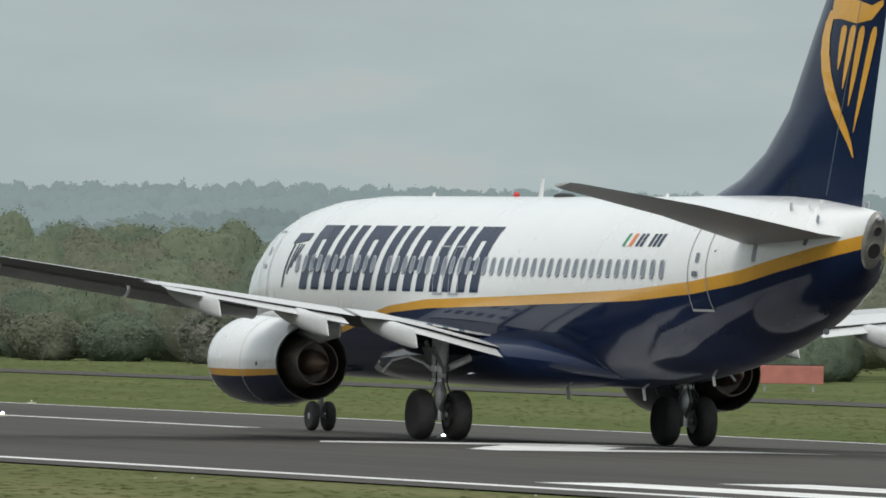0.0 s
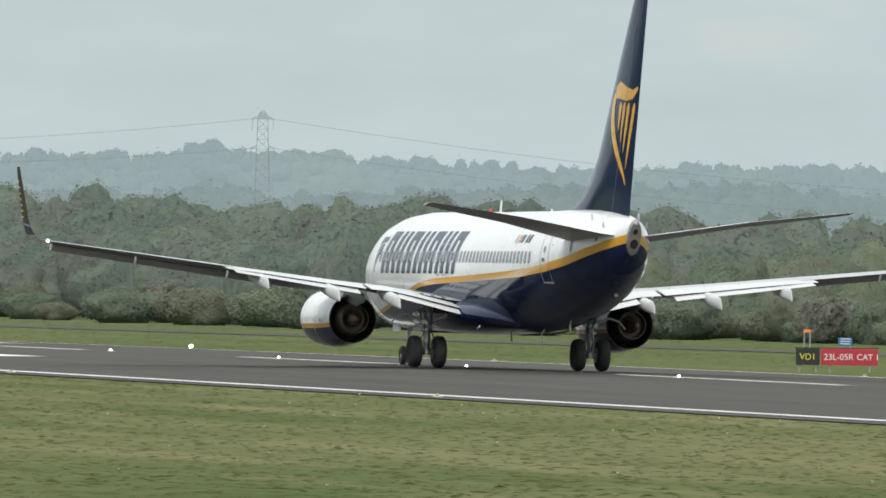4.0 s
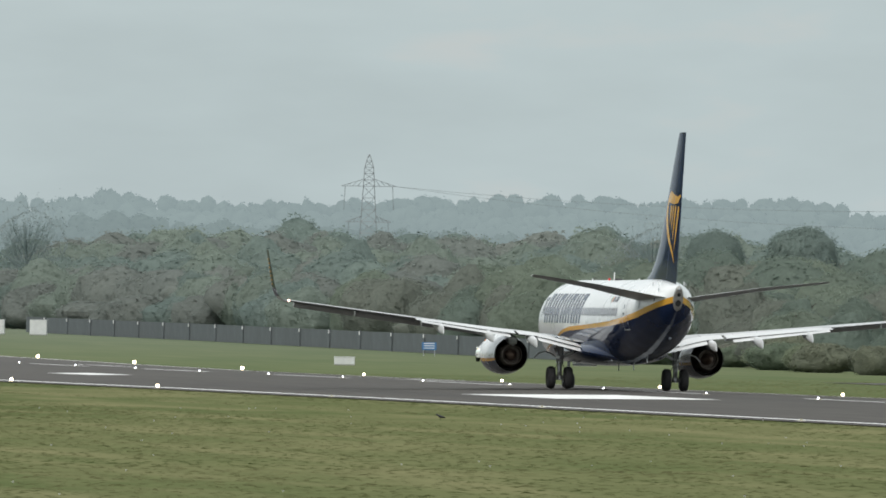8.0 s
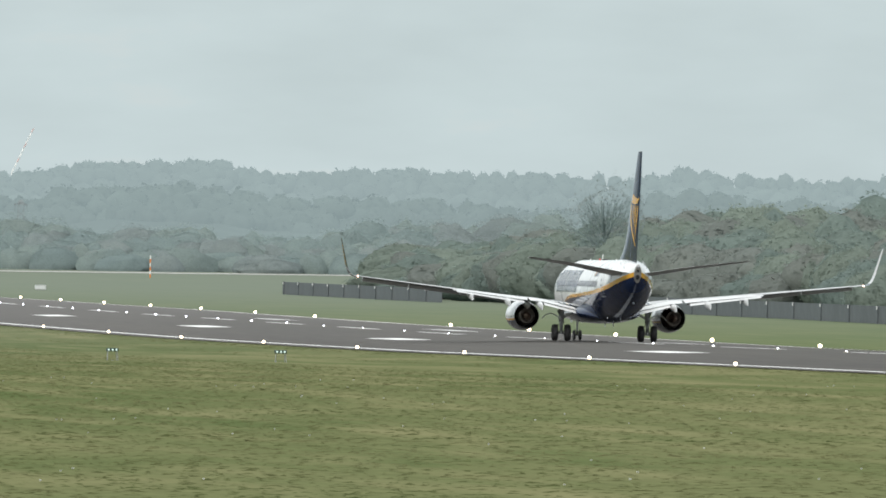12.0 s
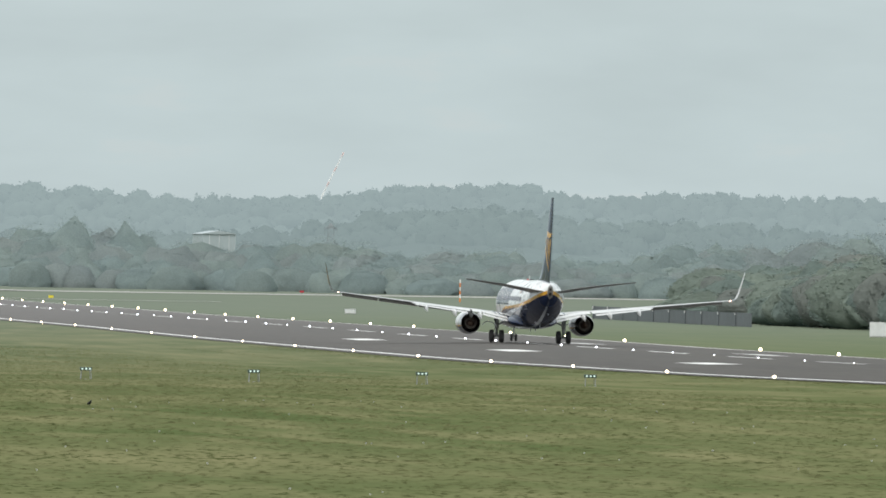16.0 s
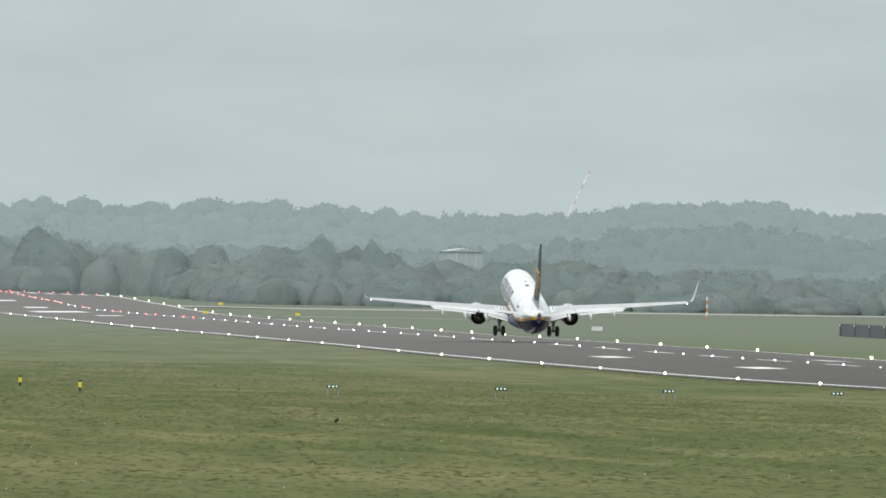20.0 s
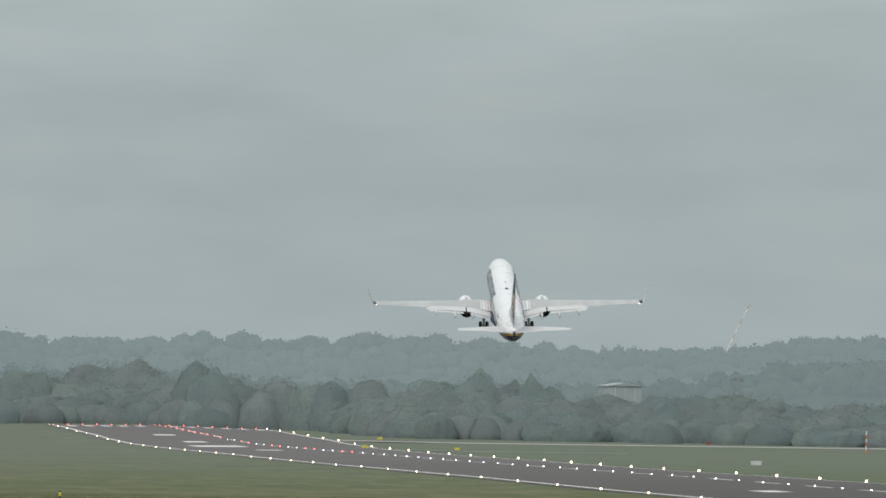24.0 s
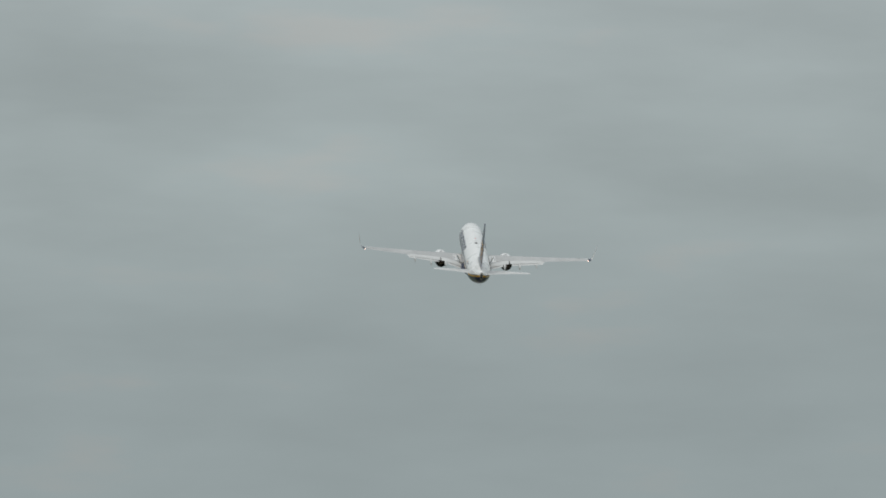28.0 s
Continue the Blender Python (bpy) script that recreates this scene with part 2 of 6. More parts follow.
def loft(rings, closed=True, caps=True):
    """Vertices and faces of a skin through rings of equal length."""
    n = len(rings[0])
    verts = [v for r in rings for v in r]
    faces = []
    for i in range(len(rings) - 1):
        for j in range(n if closed else n - 1):
            k = (j + 1) % n
            faces.append((i * n + j, i * n + k, (i + 1) * n + k, (i + 1) * n + j))
    if caps and closed:
        faces.append(tuple(range(n))[::-1])
        faces.append(tuple(range((len(rings) - 1) * n, len(rings) * n)))
    return verts, faces


def lofted(name, rings, mat, parent, label="", closed=True, caps=True, smooth=True, m=None):
    verts, faces = loft(rings, closed, caps)
    bm = bmesh.new()
    vs = [bm.verts.new(v) for v in verts]
    for f in faces:
        try:
            bm.faces.new([vs[i] for i in f])
        except ValueError:
            pass
    ob = part(name, bm, mat, parent, label, m, smooth)
    if smooth:
        ob.data.set_sharp_from_angle(angle=radians(40))
    return ob


def turned(profile, seg=28):
    """Rings of a body of revolution about Y from (y, radius) pairs."""
    return [[(r * math.cos(2 * math.pi * k / seg), y, r * math.sin(2 * math.pi * k / seg)) for k in range(seg)] for y, r in profile]


# ---- the lie of the land ----
RUN_Y = [-400, 300, 500, 620, 700, 800, 900, 1000, 1060, 1140, 1200, 1300, 1360, 1420, 1510, 1600, 1700, 1800, 1920, 2040, 2100, 2250, 2320,
         2440, 2500, 2570, 2630, 2690, 2750, 2840, 2900, 2970, 3040, 3300, 3700, 4900]
RUN_Z = [0, 0.05, 0.13, 0.09, 0.03, -0.08, -0.2, -0.27, -0.24, -0.13, -0.05, 0.1, 0.24, 0.38, 0.6, 0.74, 0.95, 1.1, 1.32, 1.6, 1.78, 2.1, 2.25,
         2.55, 2.75, 3.0, 3.4, 3.8, 4.4, 5.0, 5.5, 6.05, 6.45, 6.9, 7.4, 9]
MID, NEAR, FAR, RUN_END = 113.2, 90.5, 135.5, 3060.0


def crown_z(y):
    return float(np.interp(y, RUN_Y, RUN_Z))


def land_z(x, y):
    """Height of the ground; the runway is cambered, the far side lies a little lower."""
    z = crown_z(y)
    near = float(np.interp(y, [480, 850, 2000, 3000], [0.0, 0.38, 0.30, 0.2]))
    far = float(np.interp(y, [300, 900, 1400, 2400], [0.45, 0.5, 0.53, 0.56]))
    if x < MID:
        return z - near * min(1.25, (MID - x) / (MID - NEAR)) - max(0.0, min(0.28, (88 - x) * 0.03)) * min(1.0, max(0.0, (y - 350) / 400))
    side = min(1.4, (x - MID) / (FAR - MID))
    return z - far * side


def sheet(name, xs, ys, mat, lift=0.0, parent=None):
    verts = [(x, y, land_z(x, y) + lift) for y in ys for x in xs]
    n = len(xs)
    faces = [(j * n + i, j * n + i + 1, (j + 1) * n + i + 1, (j + 1) * n + i) for j in range(len(ys) - 1) for i in range(n - 1)]
    return solid(name, mesh_of(name, verts, faces, mat), parent)


ys_all = sorted(set(list(range(-4800, -400, 800)) + list(range(-400, 3400, 20)) + list(range(3400, 4900, 250)) + [4850]))
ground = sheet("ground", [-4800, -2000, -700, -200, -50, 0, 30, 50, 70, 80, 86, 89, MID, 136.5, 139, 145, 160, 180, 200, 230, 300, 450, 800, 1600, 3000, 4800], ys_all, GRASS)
tagged(ground, "mown airfield grass with streaks of dry straw", "grass", kind="structure")
ys_run = list(range(-400, 3041, 20)) + [RUN_END]
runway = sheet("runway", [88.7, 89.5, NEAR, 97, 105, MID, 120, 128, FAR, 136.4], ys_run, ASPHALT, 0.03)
tagged(runway, "long dark grey asphalt runway with tyre streaks", "runway", kind="structure")


def stripe(name, x0, x1, y0, y1, parent, mat=MARK, lift=0.036):
    n = max(1, int((y1 - y0) / 20))
    ys = [y0 + (y1 - y0) * i / n for i in range(n + 1)]
    return sheet(name, [x0, (x0 + x1) / 2, x1], ys, mat, lift, parent)


stripe("edge_line", NEAR - 0.15, NEAR + 0.45, -400, RUN_END - 4, runway)
stripe("edge_line", FAR - 0.35, FAR + 0.35, -400, RUN_END - 4, runway)
y = 315.0
while y < 2950:
    stripe("centre_dash", MID - 0.3, MID + 0.3, y, y + 30.5, runway)
    y += 60.14
for y0, y1, x0, x1 in ((364, 390, 103.5, 106.5), (520, 545, 102.0, 104.5), (634, 663, 99.5, 107.0), (824.5, 846, 102.0, 104.5), (976.5, 998.7, 102.0, 104.5), (1126, 1148.5, 102.0, 104.5), (1276, 1298.5, 102.0, 104.5),
                       (824.5, 846, 121.9, 124.4), (976.5, 998.7, 121.9, 124.4), (1126, 1148.5, 121.9, 124.4), (1276, 1298.5, 121.9, 124.4), (634, 663, 119.4, 126.9),
                       (2300, 2326, 102, 106), (2450, 2500, 98, 107), (2600, 2626, 102, 106), (2750, 2776, 102, 106)):
    stripe("touchdown_bar", x0, x1, y0, y1, runway)
# the painted figure before the threshold: two strokes joined by a slant
for stroke in (((106.6, 292.2, 292.4), (107.3, 291.9, 294.4), (110.2, 291.2, 293.8), (113.2, 290.2, 293.0), (114.4, 290.2, 290.5)),
               ((107.2, 284.4, 284.7), (108.6, 284.6, 287.6), (110.2, 284.7, 290.6), (112.2, 288.4, 290.6)),
               ((107.0, 282.5, 284.5), (110.2, 282.2, 284.6), (113.2, 282.0, 284.4), (115.2, 283.4, 283.9))):
    rows = [(x, y, land_z(x, y) + 0.037) for x, y0, y1 in stroke for y in (y0, y1)]
    solid("threshold_figure", mesh_of("threshold_figure", rows, [(2 * k, 2 * k + 2, 2 * k + 3, 2 * k + 1) for k in range(len(stroke) - 1)], MARK), runway)
for k in range(12):
    x0 = NEAR + 2.2 + k * 3.6
    if abs(x0 + 0.9 - MID) > 2:
        stripe("threshold_bar", x0, x0 + 1.8, 2990, 3020, runway)
        stripe("threshold_bar", x0, x0 + 1.8, 212, 243, runway)
for a, b in ((300, 420), (540, 1000), (1180, 1420)):
    stripe("worn_verge", 136.4, 137.6, a, b, runway, VERGE, 0.02)
taxiway = sheet("taxiway", [137, 160, 200, 240, 300, 420, 600], [2744, 2756, 2768], CONCRETE, 0.03)
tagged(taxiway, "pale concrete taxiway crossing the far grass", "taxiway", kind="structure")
taxiway_b = sheet("taxiway", [137, 150, 165, 180], [2560, 2570], CONCRETE, 0.03)
tagged(taxiway_b, "short pale concrete taxiway beside the runway", "taxiway", kind="structure")
perimeter_road = sheet("perimeter_road", [176, 181], list(range(350, 1001, 25)), ASPHALT, 0.03)
tagged(perimeter_road, "narrow grey perimeter road before the trees", "road", kind="structure")


# ---- the airliner: X right, Y forward, Z up, its origin on the ground between the main wheels ----
HULL = [  # y, centre z, half width, half height
    (19.4, 2.60, 0.03, 0.03), (19.2, 2.62, 0.36, 0.36), (18.8, 2.70, 0.66, 0.70), (18.2, 2.84, 0.95, 1.12), (17.3, 3.00, 1.24, 1.52),
    (16.2, 3.14, 1.50, 1.78), (15.0, 3.24, 1.69, 1.93), (13.4, 3.32, 1.82, 2.03), (11.0, 3.36, 1.88, 2.09), (5.0, 3.36, 1.88, 2.09), (-1.0, 3.36, 1.88, 2.09),
    (-5.5, 3.37, 1.88, 2.09), (-7.5, 3.44, 1.875, 2.03), (-9.5, 3.56, 1.85, 1.93), (-11.0, 3.68, 1.79, 1.83), (-12.5, 3.83, 1.68, 1.68), (-14.0, 4.00, 1.47, 1.49),
    (-15.4, 4.17, 1.18, 1.25), (-16.6, 4.32, 0.86, 0.99), (-17.3, 4.45, 0.55, 0.78), (-17.72, 4.54, 0.32, 0.65), (-17.90, 4.57, 0.235, 0.60)]
H_Y = [h[0] for h in HULL][::-1]
H_C, H_W, H_H = [[h[k] for h in HULL][::-1] for k in (1, 2, 3)]


def hull_at(y):
    return tuple(float(np.interp(y, H_Y, col)) for col in (H_C, H_W, H_H))


def line_z(y):
    """Upper edge of the amber line and its width along the hull."""
    top = float(np.interp(y, [-18.4, -16.5, -14, -12, -9, -6, -1.5, 3.8, 6.5, 9.5, 14, 17, 19.7], [4.78, 4.35, 3.86, 3.62, 3.42, 3.33, 3.21, 3.10, 2.92, 2.45, 2.0, 1.8, 2.2]))
    wide = float(np.interp(y, [-18.4, -12, -3, 4, 8, 19.7], [0.30, 0.27, 0.21, 0.20, 0.12, 0.10]))
    return top, wide


def hull_angle(y, z):
    c, w, h = hull_at(y)
    return math.asin(max(-0.98, min(0.98, (z - c) / h)))


def hull_point(y, ang, side, out=0.0):
    c, w, h = hull_at(y)
    lean = 0.45 * max(0.0, min(1.0, (-16.6 - y) / 1.7))
    return (side * (w + out) * math.cos(ang), y - lean * h * math.sin(ang), c + (h + out) * math.sin(ang))


def hull_zone(name, lo, hi, n, mat, parent, label):
    """A band of the hull between two height lines, both flanks joined over the top or the keel where they meet."""
    stations = sorted({round(a + (b - a) * k / 5, 3) for a, b in zip([h[0] for h in HULL], [h[0] for h in HULL][1:]) for k in range(6)}, reverse=True)
    verts, faces = [], []
    for side in (-1, 1):
        base = len(verts)
        for y in stations:
            a, b = lo(y), hi(y)
            verts += [hull_point(y, a + (b - a) * j / n, side) for j in range(n + 1)]
        for i in range(len(stations) - 1):
            for j in range(n):
                q = base + i * (n + 1) + j
                f = (q, q + 1, q + n + 2, q + n + 1)
                faces.append(f if side > 0 else f[::-1])
    ob = solid(name, mesh_of(name, verts, faces, mat, True), parent, None, label)
    return ob


def patch(name, outline, mat, parent, side=-1, out=0.012, rows=8, label=""):
    """A painted shape on the hull: outline is four corners (y, z): bottom front, bottom rear, top rear, top front."""
    (y0, z0), (y1, z1), (y2, z2), (y3, z3) = outline
    verts, faces = [], []
    for i in range(rows + 1):
        f = i / rows
        for g in (0, 0.5, 1):
            ya, yb = y0 + (y3 - y0) * f, y1 + (y2 - y1) * f
            za, zb = z0 + (z3 - z0) * f, z1 + (z2 - z1) * f
            yy, zz = ya + (yb - ya) * g, za + (zb - za) * g
            verts.append(hull_point(yy, hull_angle(yy, zz), side, out))
    for i in range(rows):
        for g in range(2):
            q = i * 3 + g
            faces.append((q, q + 1, q + 4, q + 3))
    return solid(name, mesh_of(name, verts, faces, mat, True), parent, None, label)


def wing_section(x, le, chord, z, thick, n=9, twist=0.0, top=2.6):
    """A closed aerofoil ring at span x: le is the leading edge's y, chord runs aft."""
    ring = []
    for k in range(n + 1):
        f = (1 - math.cos(math.pi * k / n)) / 2
        t = thick * chord * top * (0.2969 * math.sqrt(f) - 0.126 * f - 0.3516 * f * f + 0.2843 * f ** 3 - 0.1036 * f ** 4)
        ring.append((x, le - f * chord, z + t + twist * (0.4 - f) * chord))
    for k in range(n - 1, 0, -1):
        f = (1 - math.cos(math.pi * k / n)) / 2
        t = thick * chord * (4.6 - top) * (0.2969 * math.sqrt(f) - 0.126 * f - 0.3516 * f * f + 0.2843 * f ** 3 - 0.1036 * f ** 4)
        ring.append((x, le - f * chord, z - t + twist * (0.4 - f) * chord))
    return ring


def wing_line(x):
    x = abs(x)
    return (float(np.interp(x, [1.2, 1.9, 5.7, 17.1], [6.5, 5.9, 3.65, -1.75])), float(np.interp(x, [1.2, 1.9, 5.7, 17.1], [-0.9, -0.9, -0.45, -3.3])),
            1.92 + 0.1235 * x + float(np.interp(x, [1.9, 4.2, 5.5, 7.5, 10.5, 14, 17.1], [0.03, 0.15, 0.13, 0.10, 0.06, 0.03, 0.0])))


def wheel(parent, x, y, z, r, w, rim_label="grey alloy wheel hub"):
    prof = [(-w / 2 + 0.02, r * 0.55), (-w / 2, r * 0.72), (-w / 2 + 0.01, r * 0.86), (-w * 0.34, r * 0.96), (-w * 0.15, r), (w * 0.15, r), (w * 0.34, r * 0.96),
            (w / 2 - 0.01, r * 0.86), (w / 2, r * 0.72), (w / 2 - 0.02, r * 0.55)]
    rings = [[(px, rr * math.cos(2 * math.pi * k / 28), rr * math.sin(2 * math.pi * k / 28)) for k in range(28)] for px, rr in prof]
    tyre = lofted("tyre", rings, TYRE, parent, "worn black tyre", m=Matrix.Translation((x, y, z)))
    prof = [(-w * 0.42, r * 0.12), (-w * 0.42, r * 0.2), (-w * 0.30, r * 0.34), (-w * 0.36, r * 0.5), (-w * 0.36, r * 0.57), (w * 0.36, r * 0.57), (w * 0.36, r * 0.5), (w * 0.30, r * 0.34), (w * 0.42, r * 0.2), (w * 0.42, r * 0.12)]
    rings = [[(px, rr * math.cos(2 * math.pi * k / 18), rr * math.sin(2 * math.pi * k / 18)) for k in range(18)] for px, rr in prof]
    lofted("rim", rings, METAL, parent, rim_label, m=Matrix.Translation((x, y, z)))


def shade_underside(ob, under):
    """Gives the faces that look down a darker colour, which paints in their shade."""
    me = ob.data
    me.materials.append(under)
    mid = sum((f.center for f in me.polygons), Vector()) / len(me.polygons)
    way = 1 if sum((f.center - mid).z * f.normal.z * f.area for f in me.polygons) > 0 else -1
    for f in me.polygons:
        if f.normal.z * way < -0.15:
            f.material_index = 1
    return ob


def airliner():
    plane = tagged(new("airliner"), "white and navy twin-engine airliner with an amber line, flaps down", "airplane")
    up = lambda y: hull_angle(y, line_z(y)[0])
    low = lambda y: hull_angle(y, line_z(y)[0] - line_z(y)[1])
    hull_zone("upper_fuselage", up, lambda y: math.pi / 2, 14, WHITE, plane, "glossy white upper fuselage")
    hull_zone("amber_line", low, up, 2, YELLOW, plane, "amber line along the fuselage")
    hull_zone("belly", lambda y: -math.pi / 2, low, 12, BLUE, plane, "glossy navy blue belly")
    # tail cone with the exhaust of the auxiliary unit
    slant = lambda y, zc, w, h, n=24: [(w * math.cos(a), y - 0.45 * (h * math.sin(a) + zc - 4.57), zc + h * math.sin(a)) for a in [2 * math.pi * k / n for k in range(n)]]
    cone = lofted("tail_cone", [slant(-17.89, 4.57, 0.24, 0.61), slant(-17.96, 4.55, 0.245, 0.60), slant(-18.04, 4.53, 0.235, 0.57), slant(-18.07, 4.52, 0.21, 0.54)], TAILMETAL, plane, "bare metal tail cone with two round openings")
    for nm, zc, r in (("exhaust", 4.33, 0.165), ("vent", 4.74, 0.10)):
        hole = lofted(nm, [slant(-18.00, zc, r, r * 1.15, 20), slant(-18.10, zc, r, r * 1.15, 20), slant(-18.10, zc, r * 0.86, r, 20), slant(-18.085, zc, r * 0.84, r * 0.97, 20)], TAILMETAL, cone, "round metal lip", caps=False)
        # a black disc paints in the dark depth of each opening
        lofted("opening", [slant(-18.082, zc, r * 0.9, r * 1.05, 20), slant(-18.09, zc, r * 0.88, r * 1.02, 20), slant(-18.09, zc, 0.01, 0.01, 20)], BLACKHOLE, hole, "black disc in place of the opening's dark depth")
    bm = bmesh.new()
    bmesh.ops.create_icosphere(bm, subdivisions=2, radius=0.06)
    part("tail_light", bm, SEAL, cone, "small pale tail light, unlit", Matrix.Translation((0, -18.28, 5.0)))
    # little vanes and rub plates at the tailplane's root
    for side in (-1, 1):
        for y, z, r, mt in ((-15.9, 5.16, 8, WHITE), (-16.25, 5.18, 12, WHITE), (-15.3, 5.12, -10, GREYPAINT), (-16.6, 4.88, 30, SEAL)):
            p = hull_point(y, hull_angle(y, z), side, 0.05)
            part("vane", box_bm(0.03, 0.11, 0.17, bevel=0.008), mt, plane, "", Matrix.Translation(p) @ Matrix.Rotation(radians(r), 4, "X"))
        for y, z, w, hh, mt in ((-14.5, 4.06, 0.12, 0.36, SEAL), (-16.3, 4.42, 0.13, 0.14, PANE), (-12.9, 4.25, 0.05, 0.04, PANE)):
            patch("rub_plate", [(y, z), (y - w, z), (y - w - 0.05, z + hh), (y - 0.02, z + hh)], mt, plane, side, 0.012, 3)
    # fairing where wing and hull meet
    rings = []
    for y, w, h, z in ((9.2, 0.5, 0.12, 1.42), (8.0, 1.5, 0.30, 1.55), (6.0, 2.1, 0.55, 1.76), (3.0, 2.3, 0.68, 1.86), (0.0, 2.3, 0.68, 1.88), (-2.5, 2.1, 0.60, 1.88), (-4.5, 1.6, 0.42, 1.76), (-6.2, 0.6, 0.16, 1.52)):
        rings.append([(w * math.cos(2 * math.pi * k / 28), y, z + h * math.sin(2 * math.pi * k / 28)) for k in range(28)])
    lofted("wing_fairing", rings, BLUE, plane, "navy fairing under the wing root")
    # cabin windows, each a raised frame with its pane
    n = 14
    ring_o = [(0.135 * math.copysign(abs(math.cos(a)) ** 0.7, math.cos(a)), 0.215 * math.copysign(abs(math.sin(a)) ** 0.7, math.sin(a))) for a in [2 * math.pi * k / n for k in range(n)]]
    frame_v = [(0.0, p, q) for p, q in ring_o] + [(0.012, p * 0.97, q * 0.97) for p, q in ring_o] + [(0.012, p * 0.76, q * 0.8) for p, q in ring_o] + [(0.004, p * 0.74, q * 0.78) for p, q in ring_o]
    frame_f = [(b * n + j, b * n + (j + 1) % n, (b + 1) * n + (j + 1) % n, (b + 1) * n + j) for b in range(3) for j in range(n)]
    frame_me = mesh_of("window_frame", frame_v, frame_f, SEAL, True)
    pane_me = mesh_of("pane", [(0.006, p * 0.78, q * 0.8) for p, q in ring_o], [tuple(range(n))], PANE)
    for side in (-1, 1):
        for k in range(46):
            y = 12.45 - k * 0.508
            if k in (11,):
                continue
            a = hull_angle(y, 3.86)
            p = hull_point(y, a, side, 0.004)
            m = Matrix.Translation(p) @ Matrix.Rotation(0 if side > 0 else math.pi, 4, "Z") @ Matrix.Rotation(-a, 4, "Y")
            w = solid("cabin_window", frame_me, plane, m)
            solid("pane", pane_me, w)
    # brand marks: plain slanted bars, no letters
    for side in (-1, 1):
        for k in range(7):
            y0 = 12.2 - k * 1.72
            s = 0.45
            for d0, d1 in ((0.0, 0.52), (0.84, 1.36)):
                patch("livery_bar", [(y0 - d0, 3.27), (y0 - d1, 3.27), (y0 - d1 - s, 4.74), (y0 - d0 - s, 4.74)], BLUE, plane, side, 0.009)
            if k not in (1, 3, 5):
                patch("livery_bar", [(y0 - 0.52 - 0.36, 4.42), (y0 - 0.84 - 0.36, 4.42), (y0 - 0.84 - s, 4.74), (y0 - 0.52 - s, 4.74)], BLUE, plane, side, 0.009, 3)
            if k not in (3, 5):
                patch("livery_bar", [(y0 - 0.52 - 0.14, 3.75), (y0 - 0.84 - 0.14, 3.75), (y0 - 0.84 - 0.22, 3.98), (y0 - 0.52 - 0.22, 3.98)], BLUE, plane, side, 0.009, 3)
        for y0, y1, za, zb in ((13.5, 13.38, 3.3, 4.3), (13.2, 13.1, 3.6, 4.3), (13.0, 12.9, 3.75, 4.3), (12.8, 12.72, 3.9, 4.3)):
            patch("livery_bar", [(y0, za), (y1, za), (y1 - 0.3, zb), (y0 - 0.3, zb)], BLUE, plane, side, 0.009, 4)
        patch("livery_bar", [(13.35, 4.3), (12.3, 4.38), (12.2, 4.55), (13.2, 4.55)], BLUE, plane, side, 0.009, 3)
        # small tricolour and the registration as bars
        for k, mt in enumerate((FLAGGREEN, WHITE, FLAGORANGE)):
            patch("flag_stripe", [(-7.72 - k * 0.19, 4.34), (-7.91 - k * 0.19, 4.34), (-8.02 - k * 0.19, 4.62), (-7.83 - k * 0.19, 4.62)], mt, plane, side, 0.01, 3)
        for k in range(6):
            if k != 2:
                patch("registration_bar", [(-8.5 - k * 0.26, 4.34), (-8.66 - k * 0.26, 4.34), (-8.77 - k * 0.26, 4.62), (-8.61 - k * 0.26, 4.62)], BLUE, plane, side, 0.01, 3)
        # doors: a thin proud outline and a handle
        for y0, y1, z0, z1 in ((-11.75, -12.65, 2.98, 4.88), (3.35, 2.75, 3.2, 4.3), (2.35, 1.75, 3.2, 4.3), (15.6, 14.7, 2.75, 4.6)):
            tall = z1 - z0 > 1.5
            door = patch("door", [(y0, z0), (y1, z0), (y1, z0 + 0.05), (y0, z0 + 0.05)], SEAL if not tall else GREYPAINT, plane, side, 0.014, 2, "flush door with a grey outline")
            for a, b in ((y0, y0 - 0.035), (y1 + 0.035, y1)):
                patch("door_edge", [(a, z0), (b, z0), (b, z1), (a, z1)], SEAL, door, side, 0.014, 8)
            patch("door_edge", [(y0, z1 - 0.035), (y1, z1 - 0.035), (y1, z1), (y0, z1)], SEAL, door, side, 0.014, 2)
            if tall:
                ym = (y0 + y1) / 2
                patch("door_handle", [(ym + 0.22, 3.72), (ym - 0.05, 3.72), (ym - 0.05, 3.83), (ym + 0.22, 3.83)], PANE, door, side, 0.02, 2, "dark recessed handle")
                patch("door_window", [(ym + 0.1, 4.02), (ym - 0.06, 4.02), (ym - 0.06, 4.22), (ym + 0.1, 4.22)], PANE, door, side, 0.02, 2)
    # wings
    wings, engines = [], []
    for side in (-1, 1):
        rings = []
        for x in (1.2, 1.9, 3.2, 4.5, 5.7, 8.0, 10.5, 13.0, 15.2, 16.6, 17.05):
            le, te, z = wing_line(x)
            cut = 0.82 if x < 10.4 else 1.0
            rings.append(wing_section(side * x, le, (le - te) * (cut if x > 1.3 else 1), z + 0.018 * (le - te), float(np.interp(x, [1.2, 5.7, 17], [0.125, 0.115, 0.12])), twist=-0.01, top=3.1))
        wing = shade_underside(lofted("wing", rings, GREYPAINT, plane, "light grey swept wing"), SHADED_GREY)
        # flaps: a main panel and an aft panel, inboard and outboard of the engine
        te_y = lambda x: float(np.interp(x, [2.1, 4.2, 5.5, 10.25], [-1.90, -1.65, -1.42, -2.65]))
